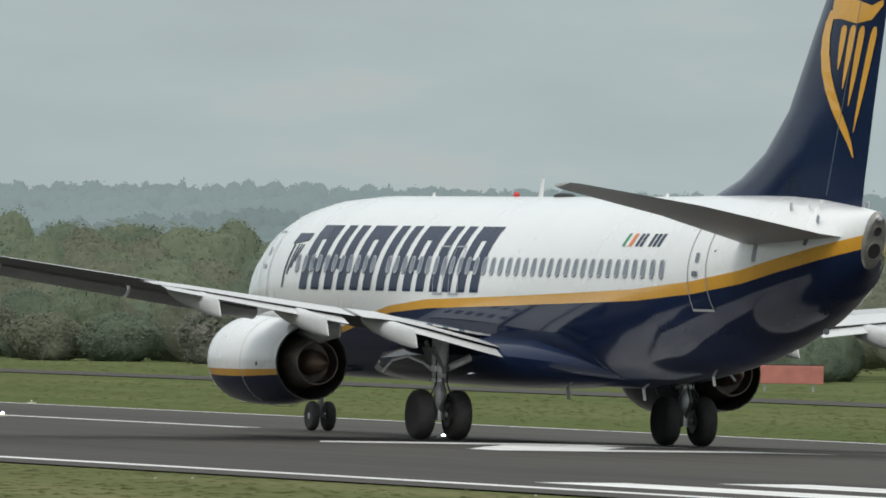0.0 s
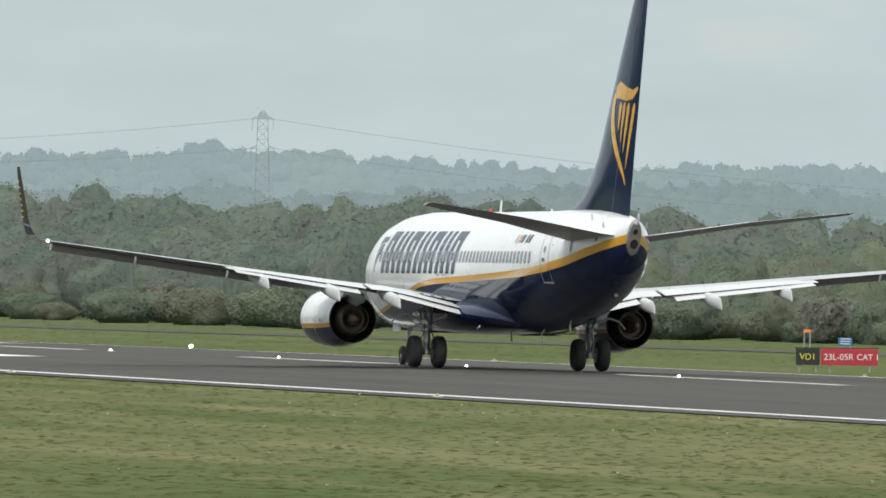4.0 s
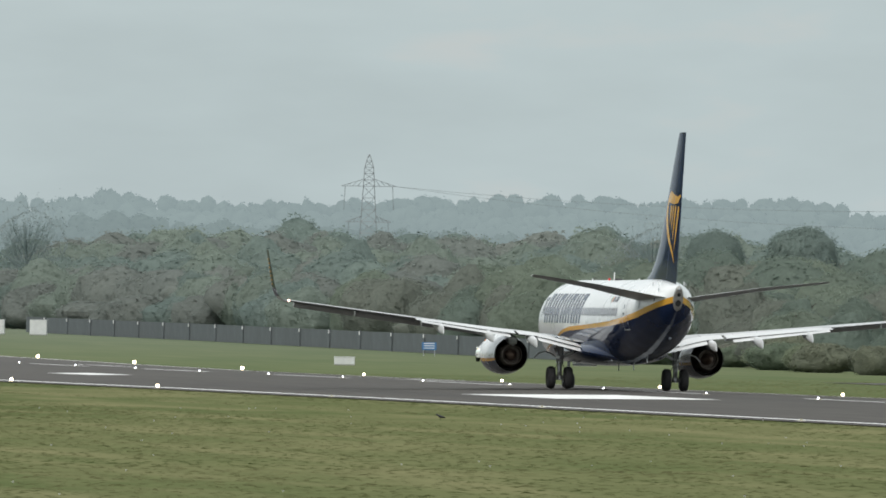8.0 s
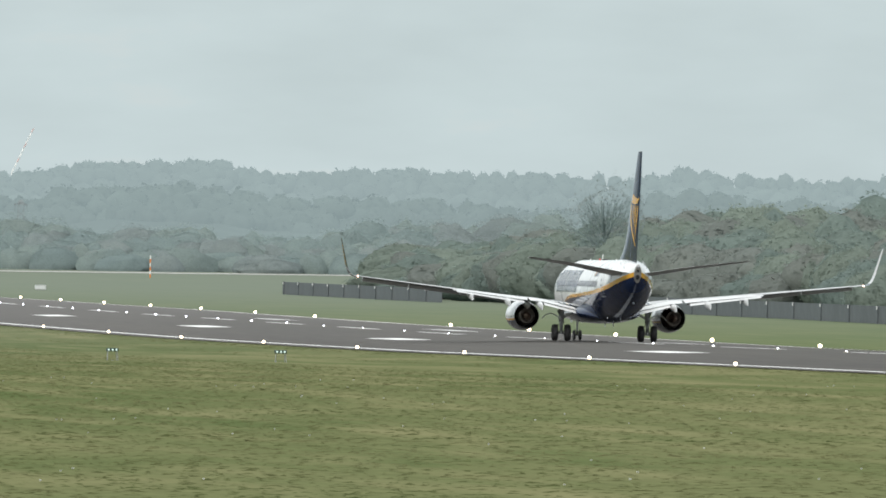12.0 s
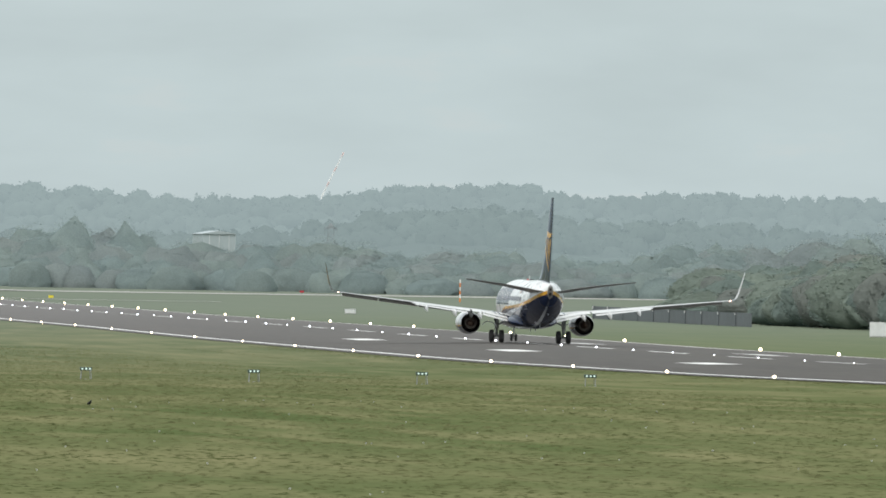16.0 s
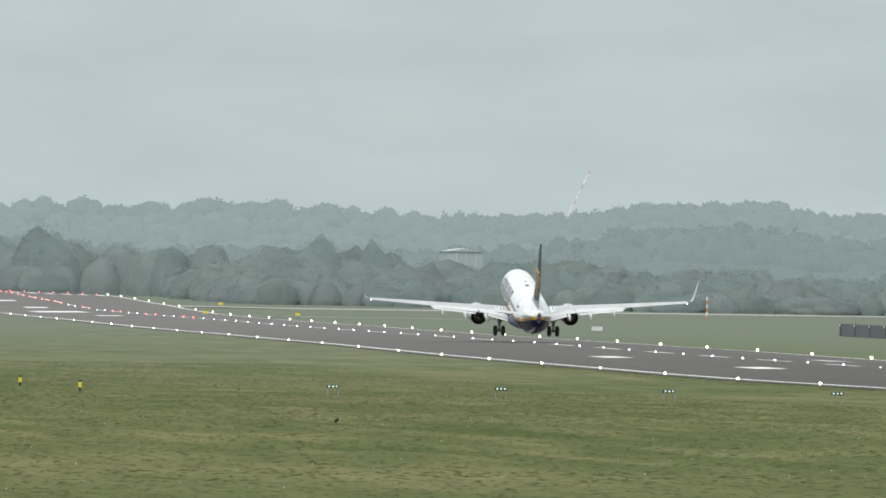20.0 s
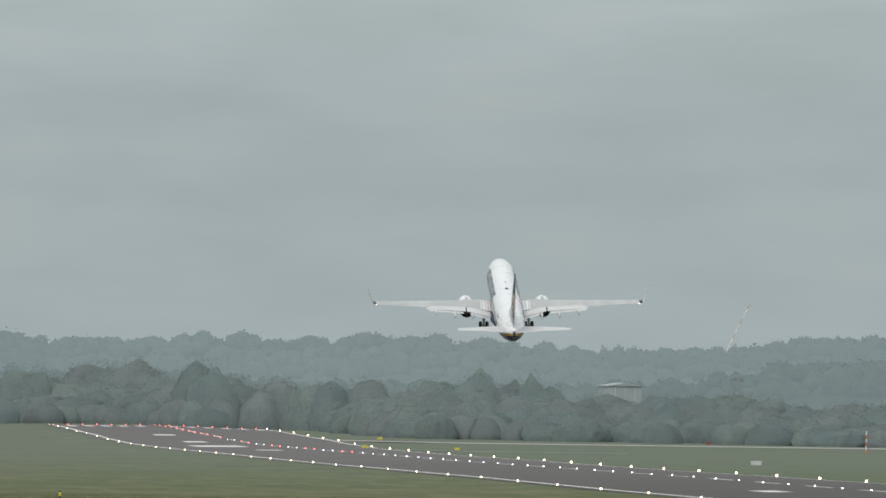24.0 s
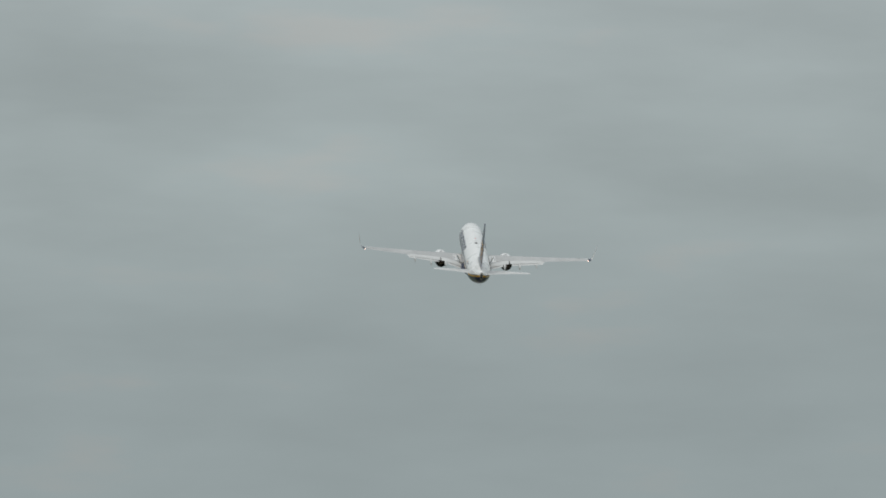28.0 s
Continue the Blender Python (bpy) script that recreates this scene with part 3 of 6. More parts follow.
        te_z = lambda x: float(np.interp(x, [2.1, 4.2, 5.5, 10.25], [1.84, 2.36, 2.48, 3.13]))
        for nm, x0, x1, aft in (("inner_flap", 2.05, 5.15, False), ("inner_aft_flap", 2.05, 4.25, True), ("outer_flap", 5.3, 10.45, False), ("outer_aft_flap", 5.6, 10.25, True)):
            r2 = []
            for f in (0, 0.25, 0.5, 0.75, 1):
                x = x0 + (x1 - x0) * f
                le, te, z = wing_line(x)
                tall = float(np.interp(x, [2.1, 5.5, 10.25], [0.42, 0.39, 0.22]))
                a0, b0 = te + 0.19 * (le - te), te_z(x) + tall
                a1, b1 = te_y(x) + 0.42, te_z(x) + 0.54 * tall
                if aft:
                    a0, b0, a1, b1 = te_y(x) + 0.56, te_z(x) + 0.46 * tall, te_y(x), te_z(x)
                c, ang = math.hypot(a0 - a1, b0 - b1), math.atan2(b0 - b1, a0 - a1)
                r2.append([(px, a0 + py * math.cos(ang) - pz * math.sin(ang), b0 + pz * math.cos(ang) + py * math.sin(ang)) for px, py, pz in wing_section(side * x, 0, c, 0, 0.085, 6)])
            shade_underside(lofted(nm, r2, FLAPWHITE, wing, "white extended flap panel"), SHADED_GREY)
        # spoiler panels, each a thin proud plate before the flaps
        def skin(x, f, lift):
            le, te, z = wing_line(x)
            cc, g = (le - te) * 0.82, f / 0.82
            th = float(np.interp(x, [1.2, 5.7, 17], [0.125, 0.115, 0.12])) * cc * 3.1 * (0.2969 * math.sqrt(g) - 0.126 * g - 0.3516 * g * g + 0.2843 * g ** 3 - 0.1036 * g ** 4)
            return (side * x, le - f * (le - te), z + 0.018 * (le - te) + th + lift - 0.01 * (0.4 - g) * cc)

        def plate(name, x0, x1, f0, f1, lift, mat, label=""):
            rings = [[skin(x, f0, lift), skin(x, (f0 + f1) / 2, lift), skin(x, f1, lift), skin(x, f1, -0.02), skin(x, (f0 + f1) / 2, -0.02), skin(x, f0, -0.02)] for x in (x0, (x0 + x1) / 2, x1)]
            return lofted(name, rings, mat, wing, label, smooth=False)

        for x0, x1 in ((3.3, 4.2), (4.25, 5.6), (5.9, 7.0), (7.05, 8.15), (8.2, 9.3), (9.35, 10.4)):
            plate("spoiler", x0, x1, 0.62, 0.815, 0.02, GREYPAINT, "light grey spoiler panel lying flat")
        # white root panel with rows of dark fastenings
        for f0 in (0.2, 0.4, 0.6):
            plate("root_panel", 2.0, 3.2, f0, f0 + 0.2, 0.025, WHITE, "white wing root panel")
        for k in range(18):
            px, pf = 2.2 + 0.38 * (k % 3), 0.26 + 0.10 * (k // 3)
            plate("fastening", px, px + 0.12, pf, pf + 0.045, 0.045, PANE)
        # lowered slats along the leading edge
        for x0, x1 in ((6.0, 9.6), (9.7, 13.2), (13.3, 16.5)):
            r2 = []
            for f in (0, 0.5, 1):
                x = x0 + (x1 - x0) * f
                le, te, z = wing_line(x)
                r2.append([(side * x, le + 0.12 + 0.25 * math.cos(a), z - 0.10 + 0.13 * math.sin(a) - 0.06 * math.cos(a)) for a in [2 * math.pi * k / 10 for k in range(10)]])
            lofted("slat", r2, GREYPAINT, wing)
        # track fairings
        for x, y_aft, zb in ((4.5, -2.7, 2.0), (6.75, -3.2, 2.2), (9.25, -3.2, 2.55)):
            r2, ln = [], 3.5
            for f, w, hh in ((0, 0.02, 0.03), (0.1, 0.12, 0.11), (0.3, 0.19, 0.19), (0.55, 0.19, 0.22), (0.75, 0.16, 0.235), (0.9, 0.10, 0.23), (0.985, 0.04, 0.215), (1, 0.015, 0.20)):
                zz = zb + 0.22 + 0.42 * (1 - f) ** 1.2
                r2.append([(side * x + w * math.cos(a), y_aft + ln * (1 - f) + 0.12 * math.sin(a) * f, zz + hh * math.copysign(abs(math.sin(a)) ** 0.8, math.sin(a))) for a in [2 * math.pi * k / 16 for k in range(16)]])
            lofted("track_fairing", r2, FLAPWHITE, wing, "white canoe-shaped flap fairing")
        # winglet
        r2 = []
        for x, z, le, ch in ((xx, zz - 0.13, ll, cc) for xx, zz, ll, cc in ((17.05, 4.15, -1.75, 1.55), (17.38, 4.25, -2.0, 1.42), (17.6, 4.5, -2.25, 1.3), (17.76, 4.9, -2.5, 1.15), (17.96, 5.7, -3.0, 0.88), (18.17, 6.55, -3.52, 0.58), (18.20, 6.68, -3.68, 0.42))):
            lean = float(np.interp(z, [4.02, 4.37, 4.87], [0.0, 0.8, 1.0]))
            r2.append([(side * (x + (dz - z) * 0 + lean * (pz)), py, z + (1 - lean) * pz) for dz, (px, py, pz) in [(z, q) for q in wing_section(0, le, ch, 0, 0.13, 6)]])
        tip = lofted("winglet", r2, BLUE, wing, "upturned winglet, navy outside and white inside")
        tip.data.materials.append(FLAPWHITE)
        hub = sum((f.center for f in tip.data.polygons), Vector()) / len(tip.data.polygons)
        way = 1 if sum((f.center - hub).x * f.normal.x * f.area for f in tip.data.polygons) > 0 else -1
        for f in tip.data.polygons:
            if f.normal.x * way * side < -0.1:
                f.material_index = 1
        for k in range(7):
            z = 4.82 + k * 0.2
            le = float(np.interp(z, [4.77, 6.42], [-2.5, -3.52]))
            bm = box_bm(0.02, 0.20 - 0.015 * k, 0.06, bm=None)
            part("winglet_bar", bm, YELLOW, wing, "", Matrix.Translation((side * (float(np.interp(z, [4.77, 6.42], [17.76, 18.17])) + 0.06), le - 0.5 + k * 0.02, z)))
        bm = bmesh.new()
        bmesh.ops.create_icosphere(bm, subdivisions=2, radius=0.06)
        part("tip_light", bm, LAMPWHITE, wing, "glowing warm wing tip light", Matrix.Translation((side * 17.02, -3.38, 4.05)))
        wings.append((wing, side))
        # engine
        eng = new("engine")
        eng.parent = plane
        tagged(eng, "white and navy jet engine with a dark exhaust")
        engines.append((eng, side))
        ex, ez = side * 4.95, 1.62
        outer = [(7.1, 0.746), (7.17, 0.823), (7.05, 0.905), (6.7, 0.978), (6.0, 1.018), (5.2, 1.022), (4.4, 1.000), (3.7, 0.943), (3.0, 0.871), (2.7, 0.842)]
        seg = 36
        zones = {"nacelle_top": (WHITE, []), "nacelle_line": (YELLOW, []), "nacelle_keel": (BLUE, [])}
        for i in range(len(outer) - 1):
            (ya, ra), (yb, rb) = outer[i], outer[i + 1]
            cuts = [math.asin(-0.20), math.asin(-0.36)]
            for name, a0, a1 in (("nacelle_top", cuts[0], math.pi - cuts[0]), ("nacelle_line", cuts[1], cuts[0]), ("nacelle_line", math.pi - cuts[0], math.pi - cuts[1]), ("nacelle_keel", math.pi - cuts[1], 2 * math.pi + cuts[1])):
                m_seg = max(1, round(seg * (a1 - a0) / (2 * math.pi)))
                for k in range(m_seg):
                    b0, b1 = a0 + (a1 - a0) * k / m_seg, a0 + (a1 - a0) * (k + 1) / m_seg
                    zones[name][1].append([(ex + r * math.cos(b), yy, ez + r * math.sin(b) * (0.96 if math.sin(b) < 0 else 1)) for yy, r, b in ((ya, ra, b0), (ya, ra, b1), (yb, rb, b1), (yb, rb, b0))])
        for name, (mt, quads) in zones.items():
            bm = bmesh.new()
            for q in quads:
                bm.faces.new([bm.verts.new(v) for v in q])
            bmesh.ops.remove_doubles(bm, verts=bm.verts, dist=0.002)
            part(name, bm, mt, eng, "", None, True)
        at = lambda prof: [[(ex + x, y, ez + z) for x, y, z in ring] for ring in turned(prof)]
        lofted("inlet_lip", at([(7.1, 0.746), (6.7, 0.71), (6.1, 0.73), (6.1, 0.1)]), METAL, eng, "polished inlet lip", caps=False)
        lofted("bypass_duct", at([(2.69, 0.842), (2.69, 0.815), (3.6, 0.81), (4.6, 0.80), (4.6, 0.3)]), DUCT, eng, "dark bypass duct", caps=False)
        lofted("core_nozzle", at([(4.6, 0.64), (3.5, 0.63), (2.75, 0.56), (2.3, 0.49), (2.3, 0.465), (2.8, 0.45), (2.85, 0.2)]), SCORCHED, eng, "scorched core nozzle", caps=False)
        lofted("exhaust_plug", at([(2.85, 0.29), (2.35, 0.25), (1.95, 0.15), (1.75, 0.03)]), PLUG, eng)
        r2 = []
        for y, zb, zt, w in ((6.2, 2.5, 2.62, 0.04), (5.6, 2.5, 2.72, 0.16), (4.7, 2.45, 2.8, 0.2), (3.5, 2.15, 2.85, 0.2), (2.2, 2.05, 2.6, 0.12), (0.9, 2.2, 2.5, 0.03)):
            r2.append([(ex + w * math.cos(a), y, (zb + zt) / 2 + (zt - zb) / 2 * math.sin(a)) for a in [2 * math.pi * k / 12 for k in range(12)]])
        lofted("pylon", r2, GREYPAINT, eng, "grey engine pylon")
        # cowl seams, a strake and a few dark access marks
        for yy, rr in ((4.6, 1.008),):
            lofted("cowl_seam", at([(yy + 0.008, rr - 0.005), (yy + 0.008, rr + 0.005), (yy - 0.008, rr + 0.004), (yy - 0.008, rr - 0.006)]), GREYPAINT, eng, caps=False)
        for yy, ang, rr in ((3.7, 182, 0.943), (6.15, 176, 0.985), (5.9, 150, 1.005)):
            ca, sa = math.cos(radians(ang)), math.sin(radians(ang))
            part("access_mark", box_bm(0.02, 0.08, 0.09, bevel=0.004), PANE, eng, "", Matrix.Translation((ex + rr * ca, yy, ez + rr * sa - 0.07)))
        # tailplane
        r2 = [wing_section(side * x, le, ch, z, 0.125, 7) for x, le, ch, z in ((0.35, -13.2, 4.2, 4.57), (1.0, -13.6, 3.75, 4.65), (4.0, -15.75, 2.45, 5.08), (7.0, -17.85, 1.3, 5.37), (7.28, -18.15, 0.95, 5.40))]
        r2 = [[(px, py, pz - math.tan(radians(4.2)) * (py + 17.0)) for px, py, pz in ring] for ring in r2]
        shade_underside(lofted("tailplane", r2, FLAPWHITE, plane, "pale tailplane with shade painted on its underside"), TAILSHADE)
    # fin, dorsal fillet and rudder
    r2 = []
    for z, le, te in ((5.2, -7.9, -17.2), (5.5, -8.9, -17.28), (5.85, -10.3, -17.35), (6.4, -11.65, -17.5), (7.3, -12.95, -17.72), (9.0, -14.35, -18.2), (11.0, -16.05, -18.75), (12.4, -17.25, -19.12), (12.6, -17.55, -19.15)):
        c = le - te
        wide = float(np.interp(z, [5.2, 7.3, 12.6], [0.62, 0.5, 0.2]))
        ring = []
        for k in range(9):
            f = k / 8
            ring.append((wide * 0.5 * (math.sin(math.pi * f ** 0.6) ** 0.8 if 0 < f < 1 else 0.02), le - f * c, z))
        ring += [(-x, y, zz) for x, y, zz in ring[-2:0:-1]]
        r2.append(ring)
    fin = lofted("fin", r2, BLUE, plane, "tall navy tail fin")

    def fin_half(y, z):
        le = float(np.interp(z, [6.4, 7.3, 9.0, 11.0, 12.6], [-11.65, -12.95, -14.35, -16.05, -17.55]))
        te = float(np.interp(z, [6.4, 12.6], [-17.5, -19.15]))
        f = min(0.999, max(0.001, (le - y) / (le - te)))
        return float(np.interp(z, [5.2, 7.3, 12.6], [0.62, 0.5, 0.2])) * 0.5 * math.sin(math.pi * f ** 0.6) ** 0.8 + 0.012

    def fin_shape(name, quads):
        for side in (-1, 1):
            bm = bmesh.new()
            for q in quads:
                bm.faces.new([bm.verts.new((side * fin_half(y, z), y, z)) for y, z in q])
            bmesh.ops.remove_doubles(bm, verts=bm.verts, dist=0.001)
            part(name, bm, YELLOW, fin, "amber emblem shape")

    def ribbon(pts):
        """Quads along (y, z, width) points, widths along y."""
        return [[(a[0] + a[2] / 2, a[1]), (a[0] - a[2] / 2, a[1]), (b[0] - b[2] / 2, b[1]), (b[0] + b[2] / 2, b[1])] for a, b in zip(pts, pts[1:])]

    fin_shape("emblem_cap", [[(-15.75, 9.22), (-16.25, 9.22), (-16.40, 9.79), (-15.85, 9.62)], [(-16.25, 9.22), (-17.00, 9.12), (-17.00, 9.62), (-16.40, 9.79)],
                             [(-17.00, 9.12), (-17.70, 9.19), (-17.70, 9.49), (-17.00, 9.62)], [(-17.70, 9.19), (-18.20, 9.49), (-18.20, 9.61), (-17.70, 9.49)]])
    fin_shape("emblem_bow", ribbon([(-15.85, 9.4, 0.34), (-15.62, 9.15, 0.38), (-15.5, 8.85, 0.42), (-15.48, 8.5, 0.45), (-15.58, 8.1, 0.47), (-15.8, 7.7, 0.47), (-16.1, 7.3, 0.43), (-16.45, 6.9, 0.34), (-16.7, 6.6, 0.2), (-16.88, 6.3, 0.05)]))
    for y0, z0, y1, z1 in ((-16.45, 9.08, -16.15, 8.15), (-16.88, 9.08, -16.38, 7.75), (-17.3, 9.06, -16.65, 7.38), (-17.85, 9.04, -16.88, 6.83)):
        fin_shape("emblem_string", ribbon([(y0 + (y1 - y0) * f, z0 + (z1 - z0) * f, w) for f, w in ((0, 0.10), (0.03, 0.20), (0.08, 0.27), (0.3, 0.27), (0.6, 0.21), (0.85, 0.12), (1, 0.03))]))
    for x in (-1, 1):
        bm = rod_bm((x * 0.27, -15.9, 5.5), (x * 0.13, -18.0, 11.6), 0.007, seg=5)
        part("rudder_hinge_line", bm, PANE, fin)
    # aerials, beacon, drain masts
    for y, h, w in ((1.7, 0.42, 0.28), (8.5, 0.1, 0.2), (-6.0, 0.10, 0.2)):
        r2 = [[(0.03 * math.cos(a), y - h * 0.35 * f + w * (1 - 0.5 * f) * 0.5 * math.sin(a), 5.43 + h * f) for a in [2 * math.pi * k / 10 for k in range(10)]] for f in (0, 0.5, 1)]
        lofted("aerial", r2, WHITE, plane, "white blade aerial")
    bm = bmesh.new()
    bmesh.ops.create_icosphere(bm, subdivisions=2, radius=0.07, matrix=Matrix.Translation((0, 3.2, 5.49)))
    part("beacon", bm, BEACON, plane, "red beacon")
    for y, z, w in ((-0.3, 1.2, 0.16), (-4.9, 1.25, 0.1), (-9.0, 1.62, 0.1)):
        r2 = [[(0.03 * math.cos(a), y - 0.14 * f + w * 0.5 * math.sin(a), z - 0.34 * f + 0.1) for a in [2 * math.pi * k / 8 for k in range(8)]] for f in (0, 1)]
        lofted("drain_mast", r2, WHITE, plane, "small white drain mast")
    r2 = [[(w * math.cos(a), 0.2 + w * 1.9 * math.sin(a), 5.44 + z) for a in [2 * math.pi * k / 16 for k in range(16)]] for w, z in ((0.22, 0.0), (0.2, 0.05), (0.12, 0.085), (0.01, 0.095))]
    lofted("aerial_pad", r2, BLACKHOLE, plane, "flat dark aerial pad")
    # undercarriage
    gears = []
    for side in (-1, 1):
        leg = new("main_gear")
        leg.parent = plane
        tagged(leg, "grey main landing gear leg with twin wheels")
        hinge = (side * 2.91, 0.0, 2.25)
        leg.matrix_basis = Matrix.Translation(hinge)
        bm = rod_bm((0, 0, 0.1), (0, 0, -0.95), 0.20, 0.17, 14)
        bm = rod_bm((0, 0, -0.9), (0, 0, -1.72), 0.12, 0.12, 14, bm)
        bm = rod_bm((-0.45, 0, -1.70), (0.45, 0, -1.70), 0.07, bm=bm)
        part("strut", bm, LEGPAINT, leg, "", None, True)
        bm = rod_bm((0, -0.02, -0.75), (-side * 1.25, -0.30, -0.12), 0.08)
        bm = rod_bm((0, 0.05, -0.85), (0, 0.9, -0.1), 0.05, bm=bm)
        part("brace", bm, LEGPAINT, leg)
        bm = rod_bm((0, -0.16, -0.9), (0, -0.42, -1.25), 0.035, seg=6)
        bm = rod_bm((0, -0.42, -1.25), (0, -0.12, -1.62), 0.035, seg=6, bm=bm)
        part("torque_link", bm, METAL, leg)
        bm = box_bm(0.035, 0.85, 0.62, side * 0.30, 0.1, -0.72, 0.012, m=Matrix.Rotation(side * radians(24), 4, "Y"))
        part("gear_door", bm, SHADED_GREY, leg, "dull grey gear door")
        # collars, hoses and the brake stacks
        for z0, z1, rr in ((-0.62, -0.74, 0.23), (-0.90, -0.98, 0.20), (-1.58, -1.82, 0.15)):
            part("collar", rod_bm((0, 0, z0), (0, 0, z1), rr, seg=14), METAL, leg)
        for hx in (-0.13, 0.12):
            bm = rod_bm((hx, -0.12, -0.3), (hx, -0.15, -1.0), 0.018, seg=6)
            bm = rod_bm((hx, -0.15, -1.0), (hx * 2.2, -0.16, -1.35), 0.018, seg=6, bm=bm)
            bm = rod_bm((hx * 2.2, -0.16, -1.35), (hx * 1.6, -0.05, -1.62), 0.018, seg=6, bm=bm)
            part("brake_hose", bm, TYRE, leg)
            sx = math.copysign(0.20, hx)
            part("brake", rod_bm((sx, 0, -1.70), (sx * 1.25, 0, -1.70), 0.26, seg=18), DARKMETAL, leg, "dark brake stack")
        bm = rod_bm((side * 0.05, 0.1, -0.78), (side * 0.35, 0.16, -0.55), 0.035, seg=8)
        bm = rod_bm((side * 0.35, 0.16, -0.55), (side * 0.7, 0.2, -0.42), 0.035, seg=8, bm=bm)
        bm = rod_bm((side * 0.7, 0.2, -0.42), (side * 1.05, 0.2, -0.52), 0.035, seg=8, bm=bm)
        bm = rod_bm((side * 1.05, 0.2, -0.52), (side * 1.28, 0.2, -0.78), 0.03, seg=8, bm=bm)
        part("door_link", bm, LEGPAINT, leg)
        for dx in (-0.43, 0.43):
            wheel(leg, dx, 0, -1.70, 0.555, 0.40)
        gears.append((leg, hinge, side))
    nose = new("nose_gear")
    nose.parent = plane
    tagged(nose, "grey nose gear leg with two small wheels")
    nose.matrix_basis = Matrix.Translation((0, 15.6, 1.75))
    bm = rod_bm((0, -0.1, 0.2), (0, 0, -1.4), 0.085, 0.06)
    bm = rod_bm((-0.25, 0, -1.40), (0.25, 0, -1.40), 0.05, bm=bm)
    part("strut", bm, LEGPAINT, nose, "", None, True)
    for s in (-1, 1):
        part("gear_door", box_bm(0.03, 1.2, 0.45, s * 0.36, 0.35, -0.55, 0.01), WHITE, nose)
        wheel(nose, s * 0.2, 0, -1.40, 0.345, 0.2)
    bm = bmesh.new()
    bmesh.ops.create_icosphere(bm, subdivisions=2, radius=0.07)
    part("belly_light", bm, SEAL, plane, "small pale anticollision light", Matrix.Translation((0.1, -15.2, 2.62)))
    return plane, gears, nose, wings, engines


FLAGGREEN = material("flag_green", (0.02, 0.22, 0.08), 0.4, vary=0.05)
FLAGORANGE = material("flag_orange", (0.75, 0.20, 0.03), 0.4, vary=0.05)
FLAPWHITE = material("flap_white", (0.58, 0.59, 0.585), 0.4, vary=0.06, scale=0.8, fine=9)
# grey of the tailplane's underside, its shade painted in
TAILSHADE = material("shaded_tailplane_grey", (0.25, 0.255, 0.26), 0.42, vary=0.12, scale=0.8, fine=8)
LAMPWHITE = material("warm_tip_lamp", (0.8, 0.6, 0.5), 0.4, glow=(1.0, 0.62, 0.48, 4.0))
BEACON = material("red_lens", (0.5, 0.03, 0.02), 0.3, glow=(1.0, 0.1, 0.05, 0.03))
TAILMETAL = material("tail_cone_metal", (0.34, 0.33, 0.31), 0.45, 0.6, vary=0.2, scale=3, fine=20)
DUCT = material("duct_liner", (0.12, 0.113, 0.105), 0.6, vary=0.2, scale=2, fine=20)
SCORCHED = material("heat_tinted_metal", (0.23, 0.20, 0.17), 0.5, 0.5, vary=0.25, scale=2.5, fine=16)
PLUG = material("plug_metal", (0.22, 0.15, 0.115), 0.55, 0.4, vary=0.25, scale=3, fine=16)
plane, gears, nose_gear, wings, engines = airliner()
FLIGHT = [
    (0, 113.28, 295.2, 0, 0.0, 0.82), (1, 113.22, 338.3, 0, 0.05, 0.82), (2, 113.16, 383.7, 0, 0.05, 0.82), (2.5, 113.12, 407.3, 0, 0.0, 0.77), (4.5, 112.93, 507.1, 0, -0.1, 0.62), (5, 112.88, 533.4, 0, -0.09, 0.56),
    (6, 112.98, 587.1, 0, -0.11, 0.51), (7, 113.01, 642.7, 0, -0.1, 0.49), (8, 112.98, 700.3, 0, -0.03, 0.45), (9, 112.99, 759.8, 0, -0.1, 0.46), (10, 113.09, 821.3, 0, -0.1, 0.49), (11, 113.09, 885.0, 0, -0.03, 0.36),
    (12, 113.26, 950.7, 0, 0.0, 0.36), (13, 113.32, 1018.6, 0, 0.06, 0.5), (13.5, 113.34, 1053.3, 0, 0.06, 0.54), (15.5, 113.28, 1195.9, 0, 0.12, 0.46), (16, 113.3, 1232.4, 0, 0.3, 0.45), (16.5, 113.32, 1269.1, 0, 0.4, 0.44),
    (17, 113.36, 1306.1, 0, 0.87, 0.42), (17.5, 113.42, 1343.2, 0, 1.9, 0.35), (18, 113.5, 1380.5, 0, 3.19, 0.26), (18.5, 113.57, 1417.9, 0, 4.3, 0.18), (19, 113.63, 1455.5, 0.12, 5.46, 0.09), (19.5, 113.67, 1493.3, 0.32, 6.74, -0.01),
    (20, 113.69, 1531.3, 0.62, 8.08, -0.11), (22.5, 113.67, 1723.9, 5.31, 14.82, -0.73), (23, 113.55, 1763.0, 8.96, 15.63, -0.91), (23.5, 113.42, 1802.3, 12.89, 16.36, -1.11), (24, 113.29, 1841.8, 17.36, 16.72, -1.15), (24.5, 113.15, 1881.5, 22.82, 16.71, -1.5),
    (25, 113.04, 1921.4, 28.65, 16.44, -1.95), (25.5, 112.97, 1961.4, 34.2, 16.11, -2.4), (26, 112.93, 2001.5, 39.75, 15.75, -2.5), (26.5, 112.9, 2041.7, 45.4, 15.41, -1.3), (27, 112.89, 2082.0, 50.98, 15.14, 0.35), (27.5, 112.88, 2122.5, 56.51, 14.93, 1.5),
    (28, 112.87, 2163.1, 62.2, 14.76, 2.3)]


